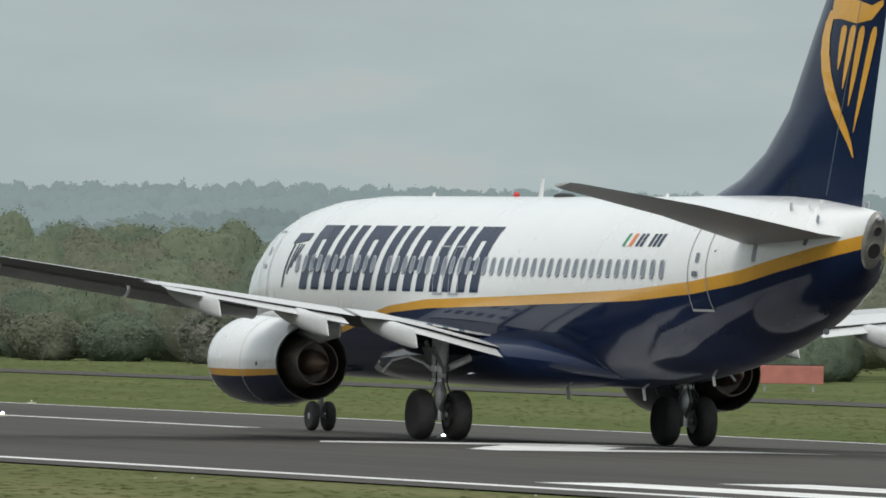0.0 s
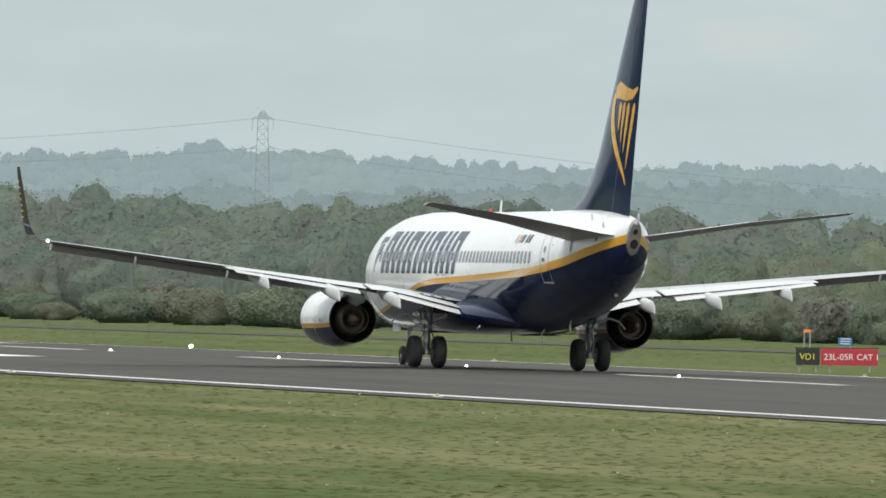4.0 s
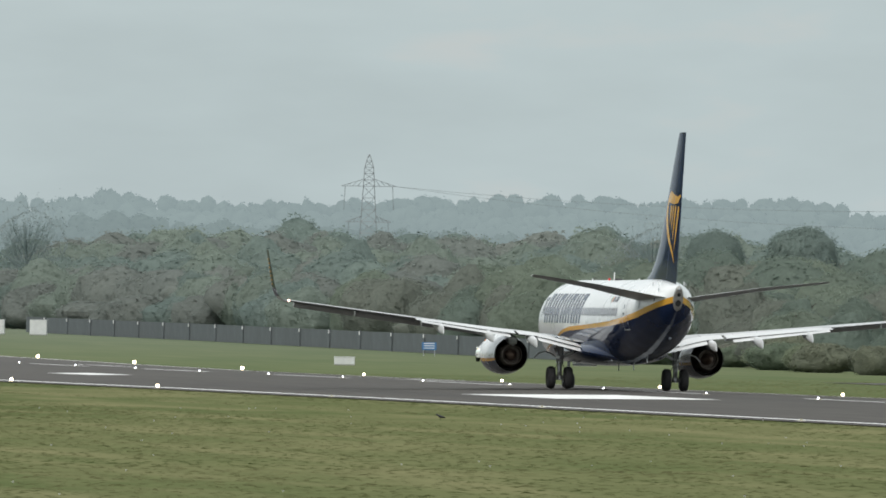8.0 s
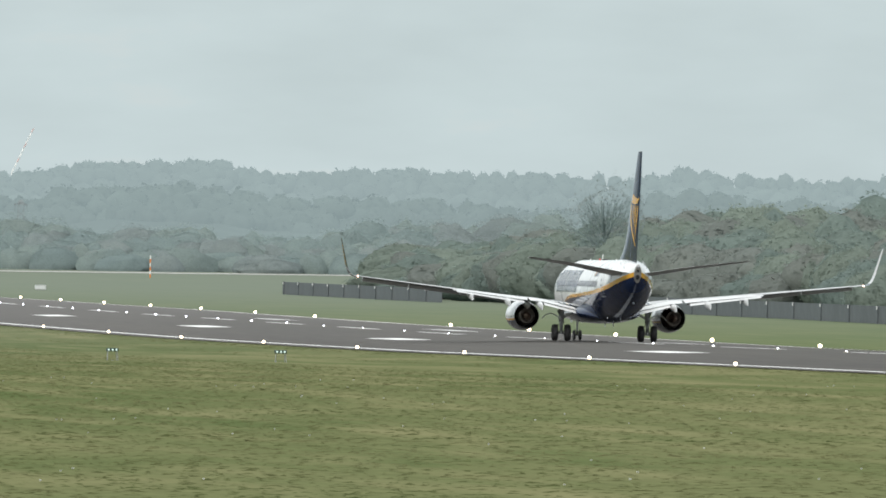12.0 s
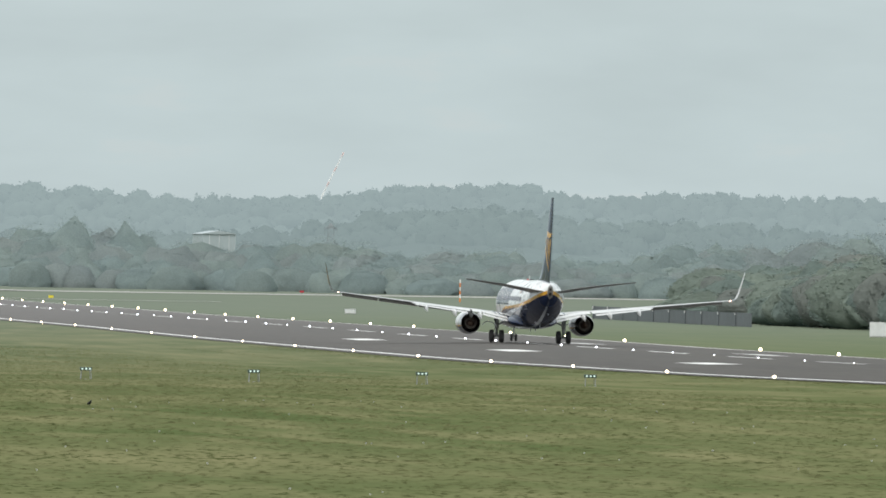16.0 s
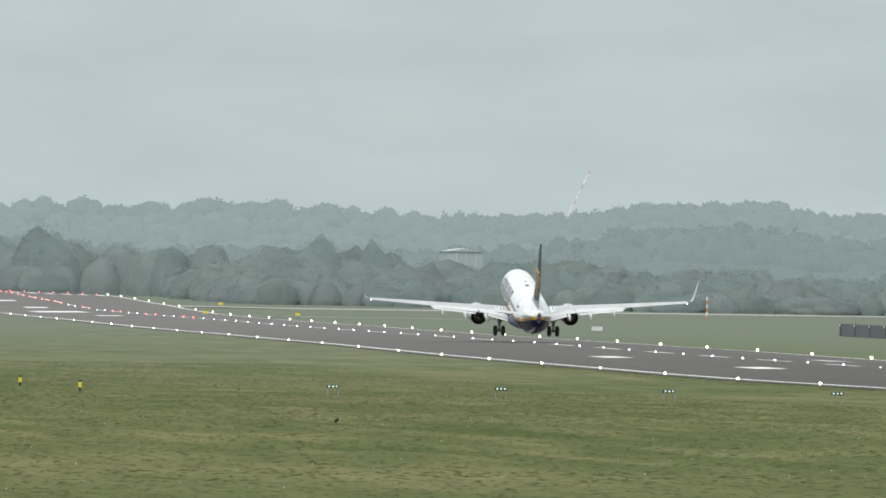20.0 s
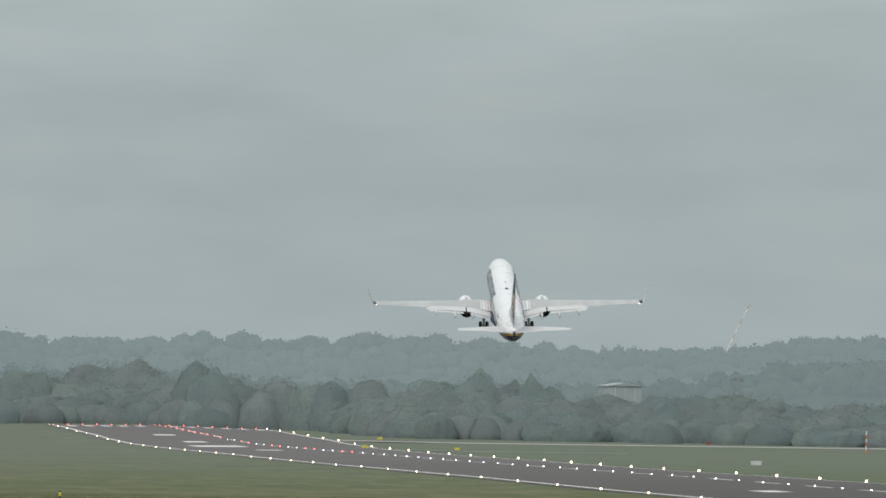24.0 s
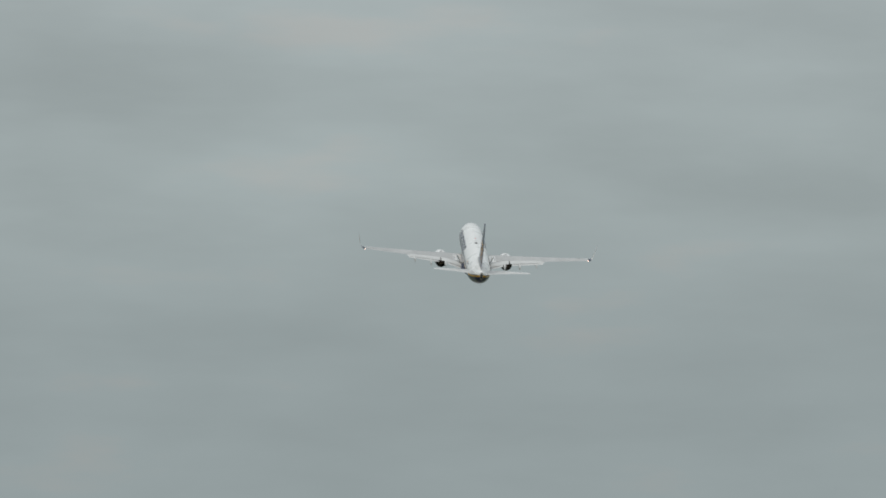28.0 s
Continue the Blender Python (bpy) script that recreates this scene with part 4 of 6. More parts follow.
def motions():
    rows = [(t, Matrix.Translation((x, y, crown_z(y) + 0.03 + lift)) @ Matrix.Rotation(radians(p), 4, "X") @ Matrix.Rotation(radians(b), 4, "Y")) for t, x, y, lift, p, b in FLIGHT]
    walk(plane, rows)
    for leg, (hx, hy, hz), side in gears:
        rows = [(t, Matrix.Translation((hx, hy, hz)) @ Matrix.Rotation(radians(side * a), 4, "Y")) for t, a in ((0, 0), (24.0, 0), (24.8, 30), (25.5, 70), (26.0, 88), (28, 88))]
        walk(leg, rows)
    # the wings bend up as they take the weight, and lift the engines
    for wing, side in wings + engines:
        hub = Vector((side * 1.9, 0, 2.2))
        walk(wing, [(t, Matrix.Translation(hub) @ Matrix.Rotation(radians(-side * a), 4, "Y") @ Matrix.Translation(-hub)) for t, a in ((0, 0), (18, 0), (20, 0.6), (22.5, 1.4), (28, 1.4))])
    walk(nose_gear, [(t, Matrix.Translation((0, 15.6, 1.75)) @ Matrix.Rotation(radians(a), 4, "X")) for t, a in ((0, 0), (24.0, 0), (24.8, 35), (25.5, 75), (26.0, 92), (28, 92))])


# ---- trees ----
def leaf(name, base, second, rand=0.10, scale=0.35):
    return material(name, base, 0.95, vary=0.14, scale=scale, fine=3.0, second=second, rand=rand, translucent=0.5, spec=0.0)


# four stretches of wood, haze painted into the leaf colour with distance; each has a green, a brown and a pale spring
# tint
TINTS = ((0.94, 1.00, 0.96), (1.04, 0.98, 0.95), (1.06, 1.08, 0.98))
HAZE_BANDS = {"edge": (0.200, 0.232, 0.180), "mid": (0.180, 0.213, 0.190), "late": (0.204, 0.242, 0.232), "far": (0.262, 0.316, 0.321)}
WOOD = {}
for band, base in HAZE_BANDS.items():
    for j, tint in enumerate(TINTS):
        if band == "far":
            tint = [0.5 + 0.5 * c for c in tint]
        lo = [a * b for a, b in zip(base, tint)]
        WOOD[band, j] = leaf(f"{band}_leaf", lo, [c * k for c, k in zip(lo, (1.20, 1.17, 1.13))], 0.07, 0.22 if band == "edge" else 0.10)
BLOSSOM = leaf("blossom", (0.120, 0.140, 0.095), (0.36, 0.35, 0.31), 0.12, 1.1)
BARK = material("bark", (0.105, 0.095, 0.082), 0.9, vary=0.3, scale=3, fine=20, bump=0.4)
# the plain backdrop of distant hills; a blue-grey glow stands in for haze
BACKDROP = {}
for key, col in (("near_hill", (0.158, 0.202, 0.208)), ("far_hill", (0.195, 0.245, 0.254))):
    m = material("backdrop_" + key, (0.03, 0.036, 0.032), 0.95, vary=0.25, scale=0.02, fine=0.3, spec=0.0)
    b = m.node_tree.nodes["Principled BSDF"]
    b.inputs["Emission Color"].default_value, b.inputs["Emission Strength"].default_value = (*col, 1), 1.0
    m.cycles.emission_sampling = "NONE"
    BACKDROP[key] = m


def ico_arrays(sub):
    bm = bmesh.new()
    bmesh.ops.create_icosphere(bm, subdivisions=sub, radius=1)
    bm.verts.index_update()
    out = np.array([v.co[:] for v in bm.verts]), np.array([[v.index for v in f.verts] for f in bm.faces])
    bm.free()
    return out


ICO = {k: ico_arrays(k) for k in (2, 3)}


def unit(a):
    return a / (np.linalg.norm(a, axis=1)[:, None] + 1e-9)


def leaf_cloud(rng, h, w, count, size, low=-0.12, blobs=30, point=0.0, core=3, loose=1.0, up=0.45, ruffle=0.7):
    """A crown of height h and radius w: a body swelling into boughs, under a coat of small leaf sprays. Returns vertices, triangles and normals."""
    mid, half = h * (low + (1 - low) * 0.5), h * (1 - low) * 0.5
    d = unit(rng.normal(size=(blobs, 3)) + np.array([0, 0, 0.35]))
    wide, tall = rng.uniform(0.32, 0.62, blobs) * (30 / blobs) ** 0.3, rng.uniform(0.05, 0.15, blobs)
    lean, phase = rng.normal(size=3) * 1.5, rng.uniform(0, 6.28)

    def skin(u):
        """Points of the crown in the directions u, with soft normals there."""
        ang = np.arccos(np.clip(u @ d.T, -1, 1)) / wide
        hump = np.clip(1 - ang * ang, 0, 1)
        reach = (0.78 + 0.06 * np.sin(u @ lean + phase) + (tall * hump * hump).sum(axis=1)) * (1 - point * np.maximum(0, u[:, 2]) ** 1.5)
        slope = hump * tall * 4 / (wide * wide)
        tilt = u * slope.sum(axis=1)[:, None] - slope @ d
        return u * reach[:, None], unit(u + tilt * 0.4 + np.array([0, 0, up]))

    size_xyz, lift = np.array([w, w, half]), np.array([0, 0, mid])
    vs, fs, ns, n0 = [], [], [], 0
    if core:
        V, F = ICO[core]
        p, nn = skin(V)
        vs, fs, ns, n0 = [p * 0.97 * size_xyz + lift], [F], [nn], len(V)
    u = unit(rng.normal(size=(count, 3)) + np.array([0, 0, 0.3]))
    p, nn = skin(u)
    far = 1 + 0.064 * ruffle * rng.uniform(-0.9, 1.1, count) + 0.09 * loose * (rng.uniform(0, 1, count) > 0.88)
    pts = p * far[:, None] * size_xyz + lift
    nrm = unit(nn + rng.normal(size=(count, 3)) * ruffle)
    t = unit(np.cross(nrm, rng.normal(size=(count, 3))))
    b = np.cross(nrm, t)
    s = size * rng.uniform(0.6, 1.4, (count, 1))
    q = np.stack([pts - t * s, pts + t * s * 0.6 - b * s * 0.7, pts + t * s * 0.5 + b * s * 0.8], 1).reshape(-1, 3)
    soft = unit(nn + 0.18 * rng.normal(size=(count, 3)))
    k = np.arange(count * 3).reshape(-1, 3) + n0
    face = np.cross(q[1::3] - q[0::3], q[2::3] - q[0::3])
    turned_in = (face * soft).sum(axis=1) < 0
    k[turned_in] = k[turned_in][:, ::-1]
    vs.append(q)
    fs.append(k)
    ns.append(np.repeat(soft, 3, axis=0))
    return np.concatenate(vs), np.concatenate(fs), np.concatenate(ns)


def leafy(name, cloud, mat):
    """A mesh of a leaf cloud, shaded by the crown's own normals."""
    V, F, N = cloud
    me = bpy.data.meshes.new(name)
    me.vertices.add(len(V))
    me.vertices.foreach_set("co", V.ravel())
    me.loops.add(F.size)
    me.loops.foreach_set("vertex_index", F.ravel())
    me.polygons.add(len(F))
    me.polygons.foreach_set("loop_start", np.arange(0, F.size, 3))
    me.update(calc_edges=True)
    me.normals_split_custom_set_from_vertices(N.tolist())
    me.materials.append(mat)
    return me


def trunk_bm(rng, h, w, limbs=6):
    bm = rod_bm((0, 0, -0.3), (rng.normal() * 0.1, rng.normal() * 0.1, h * 0.45), 0.03 * h, 0.018 * h, 8)
    bm = rod_bm((0, 0, h * 0.42), (rng.normal() * 0.3, rng.normal() * 0.3, h * 0.85), 0.018 * h, 0.005 * h, 6, bm)
    for k in range(limbs):
        a, z = rng.uniform(0, 2 * math.pi), h * rng.uniform(0.18, 0.6)
        bm = rod_bm((0, 0, z), (w * 0.75 * math.cos(a), w * 0.75 * math.sin(a), z + h * rng.uniform(0.12, 0.3)), 0.011 * h, 0.003 * h, 5, bm)
    return bm


rng = np.random.default_rng(7)
# crowns are made 10 high and 4 in radius, and scaled to their trees
TRUNKS, CROWNS = [], {}
for k in range(8):
    CROWNS["lone", k] = leafy("crown", leaf_cloud(rng, 10, 4, 4200, 0.10, 0.45, 26, 0.1, loose=1.5, up=0.8, ruffle=0.35), WOOD["late", 0])
    bm = trunk_bm(rng, 10, 4)
    trunk = bpy.data.meshes.new("trunk")
    bm.to_mesh(trunk)
    bm.free()
    trunk.materials.append(BARK)
    TRUNKS.append(trunk)
    for band, blobs, count, size in (("edge", 40, 5200, 0.105), ("mid", 36, 3200, 0.115), ("late", 30, 1800, 0.14), ("far", 30, 1800, 0.14)):
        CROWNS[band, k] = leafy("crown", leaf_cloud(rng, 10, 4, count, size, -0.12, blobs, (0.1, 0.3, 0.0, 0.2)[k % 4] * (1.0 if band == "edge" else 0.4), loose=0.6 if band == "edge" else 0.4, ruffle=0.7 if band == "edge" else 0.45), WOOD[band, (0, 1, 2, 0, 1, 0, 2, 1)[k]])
# a bare, twiggy tree and a white-flowering bush
bm = trunk_bm(rng, 10, 4.5, 16)
for k in range(420):
    a, z = rng.uniform(0, 2 * math.pi), rng.uniform(3.5, 7.5)
    r0 = rng.uniform(0.3, 2.6)
    p = Vector((r0 * math.cos(a), r0 * math.sin(a), z))
    q = p + Vector((math.cos(a) * rng.uniform(0.5, 1.6), math.sin(a) * rng.uniform(0.5, 1.6), rng.uniform(0.4, 2.2)))
    bm = rod_bm(p, q, 0.018, 0.008, 3, bm)
BARE = bpy.data.meshes.new("bough")
bm.to_mesh(BARE)
bm.free()
# boughs and twigs take the far leaf colour, haze already mixed in
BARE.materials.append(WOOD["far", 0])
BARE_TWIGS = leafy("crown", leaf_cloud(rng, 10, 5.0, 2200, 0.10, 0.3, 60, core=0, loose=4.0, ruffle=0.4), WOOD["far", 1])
BUSHES = [leafy("crown", leaf_cloud(rng, 4.0, 2.6, 4200, 0.10, -0.15, 30), mat) for mat in (BLOSSOM, WOOD["edge", 0], WOOD["edge", 2], WOOD["edge", 1])]
bm = bmesh.new()
for k in range(7):
    a = k * 0.9
    rod_bm((0.12 * math.cos(a), 0.12 * math.sin(a), -0.2), (1.3 * math.cos(a), 1.3 * math.sin(a), 2.2 + 0.2 * (k % 3)), 0.06, 0.02, 6, bm)
BUSH_STEM = bpy.data.meshes.new("stem")
bm.to_mesh(BUSH_STEM)
bm.free()
BUSH_STEM.materials.append(BARK)

# how high the wood stands against the sky, by bearing
SKY_AZ = [-6, 1.2, 1.7, 2.1, 2.6, 2.96, 3.2, 3.36, 3.6, 3.96, 4.2, 4.55, 4.88, 5.12, 5.55, 5.9, 6.18, 6.48, 7.05, 7.6, 8.35, 9.08, 9.88, 10.2, 10.6, 11.15, 11.62, 11.9, 12.4, 12.9, 13.45, 14.46, 15.2, 15.59, 16.2, 17.3, 17.85, 18.7, 19.84, 24]
SKY_EL = [0.3, 0.29, 0.305, 0.319, 0.305, 0.268, 0.28, 0.285, 0.268, 0.245, 0.245, 0.25, 0.211, 0.216, 0.2, 0.268, 0.255, 0.3, 0.295, 0.318, 0.308, 0.334, 0.346, 0.272, 0.24, 0.27, 0.258, 0.21, 0.227, 0.253, 0.212, 0.2, 0.15, 0.233, 0.21, 0.203, 0.172, 0.150, 0.132, 0.12]


def room(x, y):
    """Height from the ground up to the wood's outline at a place."""
    d = math.hypot(x, y)
    el = float(np.interp(math.degrees(math.atan2(x, y)), SKY_AZ, SKY_EL))
    return EYE[2] + d * math.tan(radians(el)) - land_z(x, y)


WORDS = ["leafy green tree in spring leaf", "brown budding tree with a pointed crown", "pale green young-leaved tree", "dense green tree", "broad brown half-bare tree", "rounded green tree", "light green tree with an open crown", "dull brown-green tree"]


def plant(kind, x, y, h, radius, lone=False):
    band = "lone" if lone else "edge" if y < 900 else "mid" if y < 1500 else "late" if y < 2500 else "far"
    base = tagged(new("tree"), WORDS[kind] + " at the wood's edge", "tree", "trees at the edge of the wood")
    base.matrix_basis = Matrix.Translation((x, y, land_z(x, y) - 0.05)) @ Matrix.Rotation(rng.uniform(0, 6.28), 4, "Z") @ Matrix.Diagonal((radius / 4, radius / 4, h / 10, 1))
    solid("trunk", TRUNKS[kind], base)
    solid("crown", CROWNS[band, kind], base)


y = 512.0
while y < 2050:
    x = (207 if y < 1235 else 211) + rng.uniform(-2, 6)
    h = max(2.4, room(x, y) * rng.uniform(0.30, 0.66) * (1 - 0.5 * max(0, y - 1880) / 170))
    plant(int(rng.integers(0, 8)), x, y, h, math.hypot(x, y) * 0.0027 * rng.uniform(0.75, 1.35))
    y += y * 0.0058 * rng.uniform(0.6, 1.4)
for k in range(84):
    y = 522 + k * 4.6 + 0.05 * k * k + float(rng.uniform(-3, 3))
    x = 200.5 + rng.uniform(-1.5, 5.0)
    kind = (0, 1, 3, 1, 3, 2, 1, 3, 2, 1)[k % 10]
    bush = tagged(new("bush"), ("white-flowering hawthorn bush before the wood", "low green bush before the wood", "pale green bush before the wood", "low brownish bush before the wood")[kind], "bush", "bushes before the wood")
    s = rng.uniform(0.4, 0.75) * (y / 600) ** 0.5
    bush.matrix_basis = Matrix.Translation((x, y, land_z(x, y) - 0.05)) @ Matrix.Rotation(rng.uniform(0, 6.28), 4, "Z") @ Matrix.Diagonal((s * rng.uniform(0.9, 1.5), s * rng.uniform(0.9, 1.5), s * rng.uniform(0.65, 1.0), 1))
    solid("crown", BUSHES[kind], bush)
    solid("stem", BUSH_STEM, bush)
# lone trees that stand out above the wood
for az, d, el, kind, radius in ((6.79, 1900, 0.378, "bare", 0), (15.0, 1050, 0.262, 2, 2.6), (9.3, 1500, 0.352, "bare", 0), (9.55, 1480, 0.35, 3, 4.0), (9.9, 1420, 0.362, 2, 4.2), (16.0, 960, 0.25, 4, 2.4)):
    x, y = d * math.sin(radians(az)), d * math.cos(radians(az))
    h = EYE[2] + d * math.tan(radians(el)) - land_z(x, y)
    if kind == "bare":
        base = tagged(new("bare_tree"), "tall leafless tree with fine twigs above the wood", "tree")
        base.matrix_basis = Matrix.Translation((x, y, land_z(x, y))) @ Matrix.Diagonal((h / 14, h / 14, h / 10, 1))
        solid("bough", BARE, base)
        solid("crown", BARE_TWIGS, base)
    else:
        plant(kind, x, y, h, radius, True)


def wood(name, places, mat, count, size, label, blobs=16, kinds=8, low=-0.15, core=2, loose=1.0, up=0.45, ruffle=0.7):
    """Many trees joined: uncountable wood behind the edge. A place is x, y, z, height and radius."""
    vs, fs, ns, n0 = [], [], [], 0
    protos = [leaf_cloud(rng, 10, 4, count, size, low, blobs, float(rng.uniform(0, 0.2)), core, loose, up, ruffle) for k in range(kinds)]
    for x, y, z, h, radius in places:
        v, f, n = protos[int(rng.integers(0, len(protos)))]
        a = rng.uniform(0, 6.28)
        c, s = math.cos(a) * radius / 4, math.sin(a) * radius / 4
        vs.append(np.stack([x + v[:, 0] * c - v[:, 1] * s, y + v[:, 0] * s + v[:, 1] * c, z + v[:, 2] * h / 10], 1))
        c, s = math.cos(a), math.sin(a)
        ns.append(np.stack([n[:, 0] * c - n[:, 1] * s, n[:, 0] * s + n[:, 1] * c, n[:, 2]], 1))
        fs.append(f + n0)
        n0 += len(v)
    me = leafy(name, (np.concatenate(vs), np.concatenate(fs), np.concatenate(ns)), mat)
    return tagged(new(name, me), label, "woodland", kind="stuff")


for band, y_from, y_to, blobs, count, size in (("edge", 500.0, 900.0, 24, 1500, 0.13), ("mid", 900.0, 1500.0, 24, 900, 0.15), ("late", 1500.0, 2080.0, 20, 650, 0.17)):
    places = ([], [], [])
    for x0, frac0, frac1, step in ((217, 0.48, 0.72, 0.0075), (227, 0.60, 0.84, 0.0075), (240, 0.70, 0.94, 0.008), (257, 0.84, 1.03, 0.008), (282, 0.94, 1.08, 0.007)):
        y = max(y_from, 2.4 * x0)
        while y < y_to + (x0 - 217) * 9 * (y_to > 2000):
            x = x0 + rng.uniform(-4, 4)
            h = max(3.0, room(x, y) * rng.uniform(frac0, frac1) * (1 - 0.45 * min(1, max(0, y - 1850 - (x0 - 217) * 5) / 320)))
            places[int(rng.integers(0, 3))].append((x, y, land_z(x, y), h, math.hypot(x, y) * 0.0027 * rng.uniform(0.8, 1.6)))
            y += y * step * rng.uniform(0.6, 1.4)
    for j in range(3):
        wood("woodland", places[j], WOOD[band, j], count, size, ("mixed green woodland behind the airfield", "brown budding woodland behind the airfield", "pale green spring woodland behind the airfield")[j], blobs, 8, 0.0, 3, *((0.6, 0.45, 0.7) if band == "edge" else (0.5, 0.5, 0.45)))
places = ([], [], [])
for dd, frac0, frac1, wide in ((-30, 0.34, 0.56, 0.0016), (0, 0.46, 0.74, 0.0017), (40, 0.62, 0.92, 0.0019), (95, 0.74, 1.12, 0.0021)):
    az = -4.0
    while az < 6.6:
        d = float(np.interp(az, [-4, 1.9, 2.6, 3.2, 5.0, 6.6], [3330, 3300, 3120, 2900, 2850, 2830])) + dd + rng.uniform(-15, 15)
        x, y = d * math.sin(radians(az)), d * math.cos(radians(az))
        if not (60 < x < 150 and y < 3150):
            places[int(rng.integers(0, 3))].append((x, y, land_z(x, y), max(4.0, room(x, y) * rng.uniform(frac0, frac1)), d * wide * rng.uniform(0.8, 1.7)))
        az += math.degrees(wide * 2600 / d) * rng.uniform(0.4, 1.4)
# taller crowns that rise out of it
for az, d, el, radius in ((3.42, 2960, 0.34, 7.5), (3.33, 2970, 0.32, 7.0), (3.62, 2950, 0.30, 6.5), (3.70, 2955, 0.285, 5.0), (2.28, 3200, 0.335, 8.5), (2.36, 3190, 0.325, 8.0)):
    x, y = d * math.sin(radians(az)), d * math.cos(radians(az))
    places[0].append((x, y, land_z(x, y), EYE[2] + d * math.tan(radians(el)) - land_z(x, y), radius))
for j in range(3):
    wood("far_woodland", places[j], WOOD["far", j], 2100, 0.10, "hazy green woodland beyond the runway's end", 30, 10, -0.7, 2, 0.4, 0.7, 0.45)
# ridges on the skyline
HILL_AZ = [-12, 0, 1.4, 1.75, 2.4, 2.65, 3.06, 3.29, 3.65, 4.2, 4.5, 4.82, 5.23, 5.5, 5.85, 6.2, 6.5, 6.7, 7.0, 7.13, 7.3, 7.7, 8.2, 8.8, 9.4, 9.85, 10.2, 10.5, 11.3, 11.8, 12.0, 12.2, 12.4, 12.84, 13.45, 14.45, 15.1, 15.8, 16.5, 17.3, 18.0, 18.7, 19.7, 20.2, 20.9, 26, 40]
HILL_EL = [0.38, 0.40, 0.415, 0.39, 0.42, 0.40, 0.43, 0.415, 0.395, 0.375, 0.40, 0.448, 0.445, 0.405, 0.435, 0.42, 0.41, 0.402, 0.43, 0.457, 0.42, 0.40, 0.42, 0.442, 0.44, 0.45, 0.39, 0.385, 0.39, 0.40, 0.44, 0.41, 0.40, 0.377, 0.352, 0.38, 0.35, 0.343, 0.349, 0.305, 0.305, 0.275, 0.288, 0.282, 0.277, 0.26, 0.25]
for key, d0, drop, lo, hi, step in (("far_hill", 4650, 0.012, 0, 22.5, 9.0), ("near_hill", 4050, 0.085, 0, 22.5, 9.0)):
    for rows, count, blobs in ((range(3), 14, 8), (range(3, 4), 70, 14)):
        places = []
        for row in rows:
            az = float(lo)
            while az < hi:
                d = d0 + row * 25 + rng.uniform(-10, 10)
                el = float(np.interp(az, HILL_AZ, HILL_EL)) - drop - (3 - row) * 0.035
                if key == "near_hill":
                    el -= 0.03 * (1 + math.sin(az * 2.1 + 1.0)) + 0.03 * (1 + math.sin(az * 0.77))
                x, y = d * math.sin(radians(az)), d * math.cos(radians(az))
                top = EYE[2] + d * math.tan(radians(el)) + rng.uniform(-1.2, 1.2) + 2.0
                h = rng.uniform(6, 15)
                places.append((x, y, top - h, h, rng.uniform(3.0, 6.5)))
                az += math.degrees(4.2 / d) * rng.uniform(0.6, 1.4)
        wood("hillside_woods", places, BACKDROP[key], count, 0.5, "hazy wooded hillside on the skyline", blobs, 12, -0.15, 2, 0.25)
    n = 200
    azs = [lo - 9 + (hi - lo + 20) * k / n for k in range(n + 1)]
    verts, faces = [], []
    for az in azs:
        el = float(np.interp(az, HILL_AZ, HILL_EL)) - drop - 0.03
        if key == "near_hill":
            el -= 0.03 * (1 + math.sin(az * 2.1 + 1.0)) + 0.03 * (1 + math.sin(az * 0.77))
        for d, f in ((d0 - 330, 0.0), (d0 + 20, 0.8), (d0 + 110, 1.0), (d0 + 190, 0.9)):
            top = EYE[2] + (d0 + 70) * math.tan(radians(el)) - 3
            verts.append((d * math.sin(radians(az)), d * math.cos(radians(az)), 2 + (top - 2) * f))
    faces = [(4 * i + j, 4 * i + j + 1, 4 * i + j + 5, 4 * i + j + 4) for i in range(n) for j in range(3)]
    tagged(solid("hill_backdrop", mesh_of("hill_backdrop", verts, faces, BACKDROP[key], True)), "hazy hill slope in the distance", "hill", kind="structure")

# unseen woods added on the near side, past the camera's back: they close the airfield and darken the hull's reflections
places = []
for row in range(3):
    y = -500.0
    while y < 1500:
        x = -75 - row * 14 - max(0, y) * 0.02 + rng.uniform(-4, 4)
        places.append((x, y, land_z(x, y), rng.uniform(11, 17), rng.uniform(4.5, 7.0)))
        y += 9.0 * rng.uniform(0.7, 1.3)
wood("near_woodland", places, WOOD["edge", 0], 90, 0.9, "unseen green trees added along the near side of the airfield", 12, 6)


# ---- lamps, signs and airfield furniture ----
GLOW_W = material("warm_lamp", (0.8, 0.8, 0.75), 0.4, glow=(1.0, 0.80, 0.52, 6.0))
GLOW_B = material("cool_lamp", (0.8, 0.8, 0.85), 0.4, glow=(0.84, 0.87, 1.0, 5.0))
GLOW_R = material("red_lamp", (0.8, 0.1, 0.1), 0.4, glow=(1.0, 0.12, 0.10, 5.0))
LAMPBODY = material("lamp_body", (0.35, 0.33, 0.25), 0.5, vary=0.15)
DARKGREEN = material("dark_green_steel", (0.02, 0.045, 0.035), 0.5, vary=0.2)
GALV = material("galvanised_steel", (0.42, 0.43, 0.44), 0.45, 0.6, vary=0.15)
GREYBOX = material("pale_grey_cabinet", (0.62, 0.63, 0.62), 0.55, vary=0.07, scale=2, fine=15)
FENCE = material("dark_fence", (0.095, 0.108, 0.114), 0.8, vary=0.2, scale=0.5, fine=6, rand=0.06)
SIGNRED = material("sign_red", (0.42, 0.03, 0.045), 0.5, vary=0.08, scale=3)
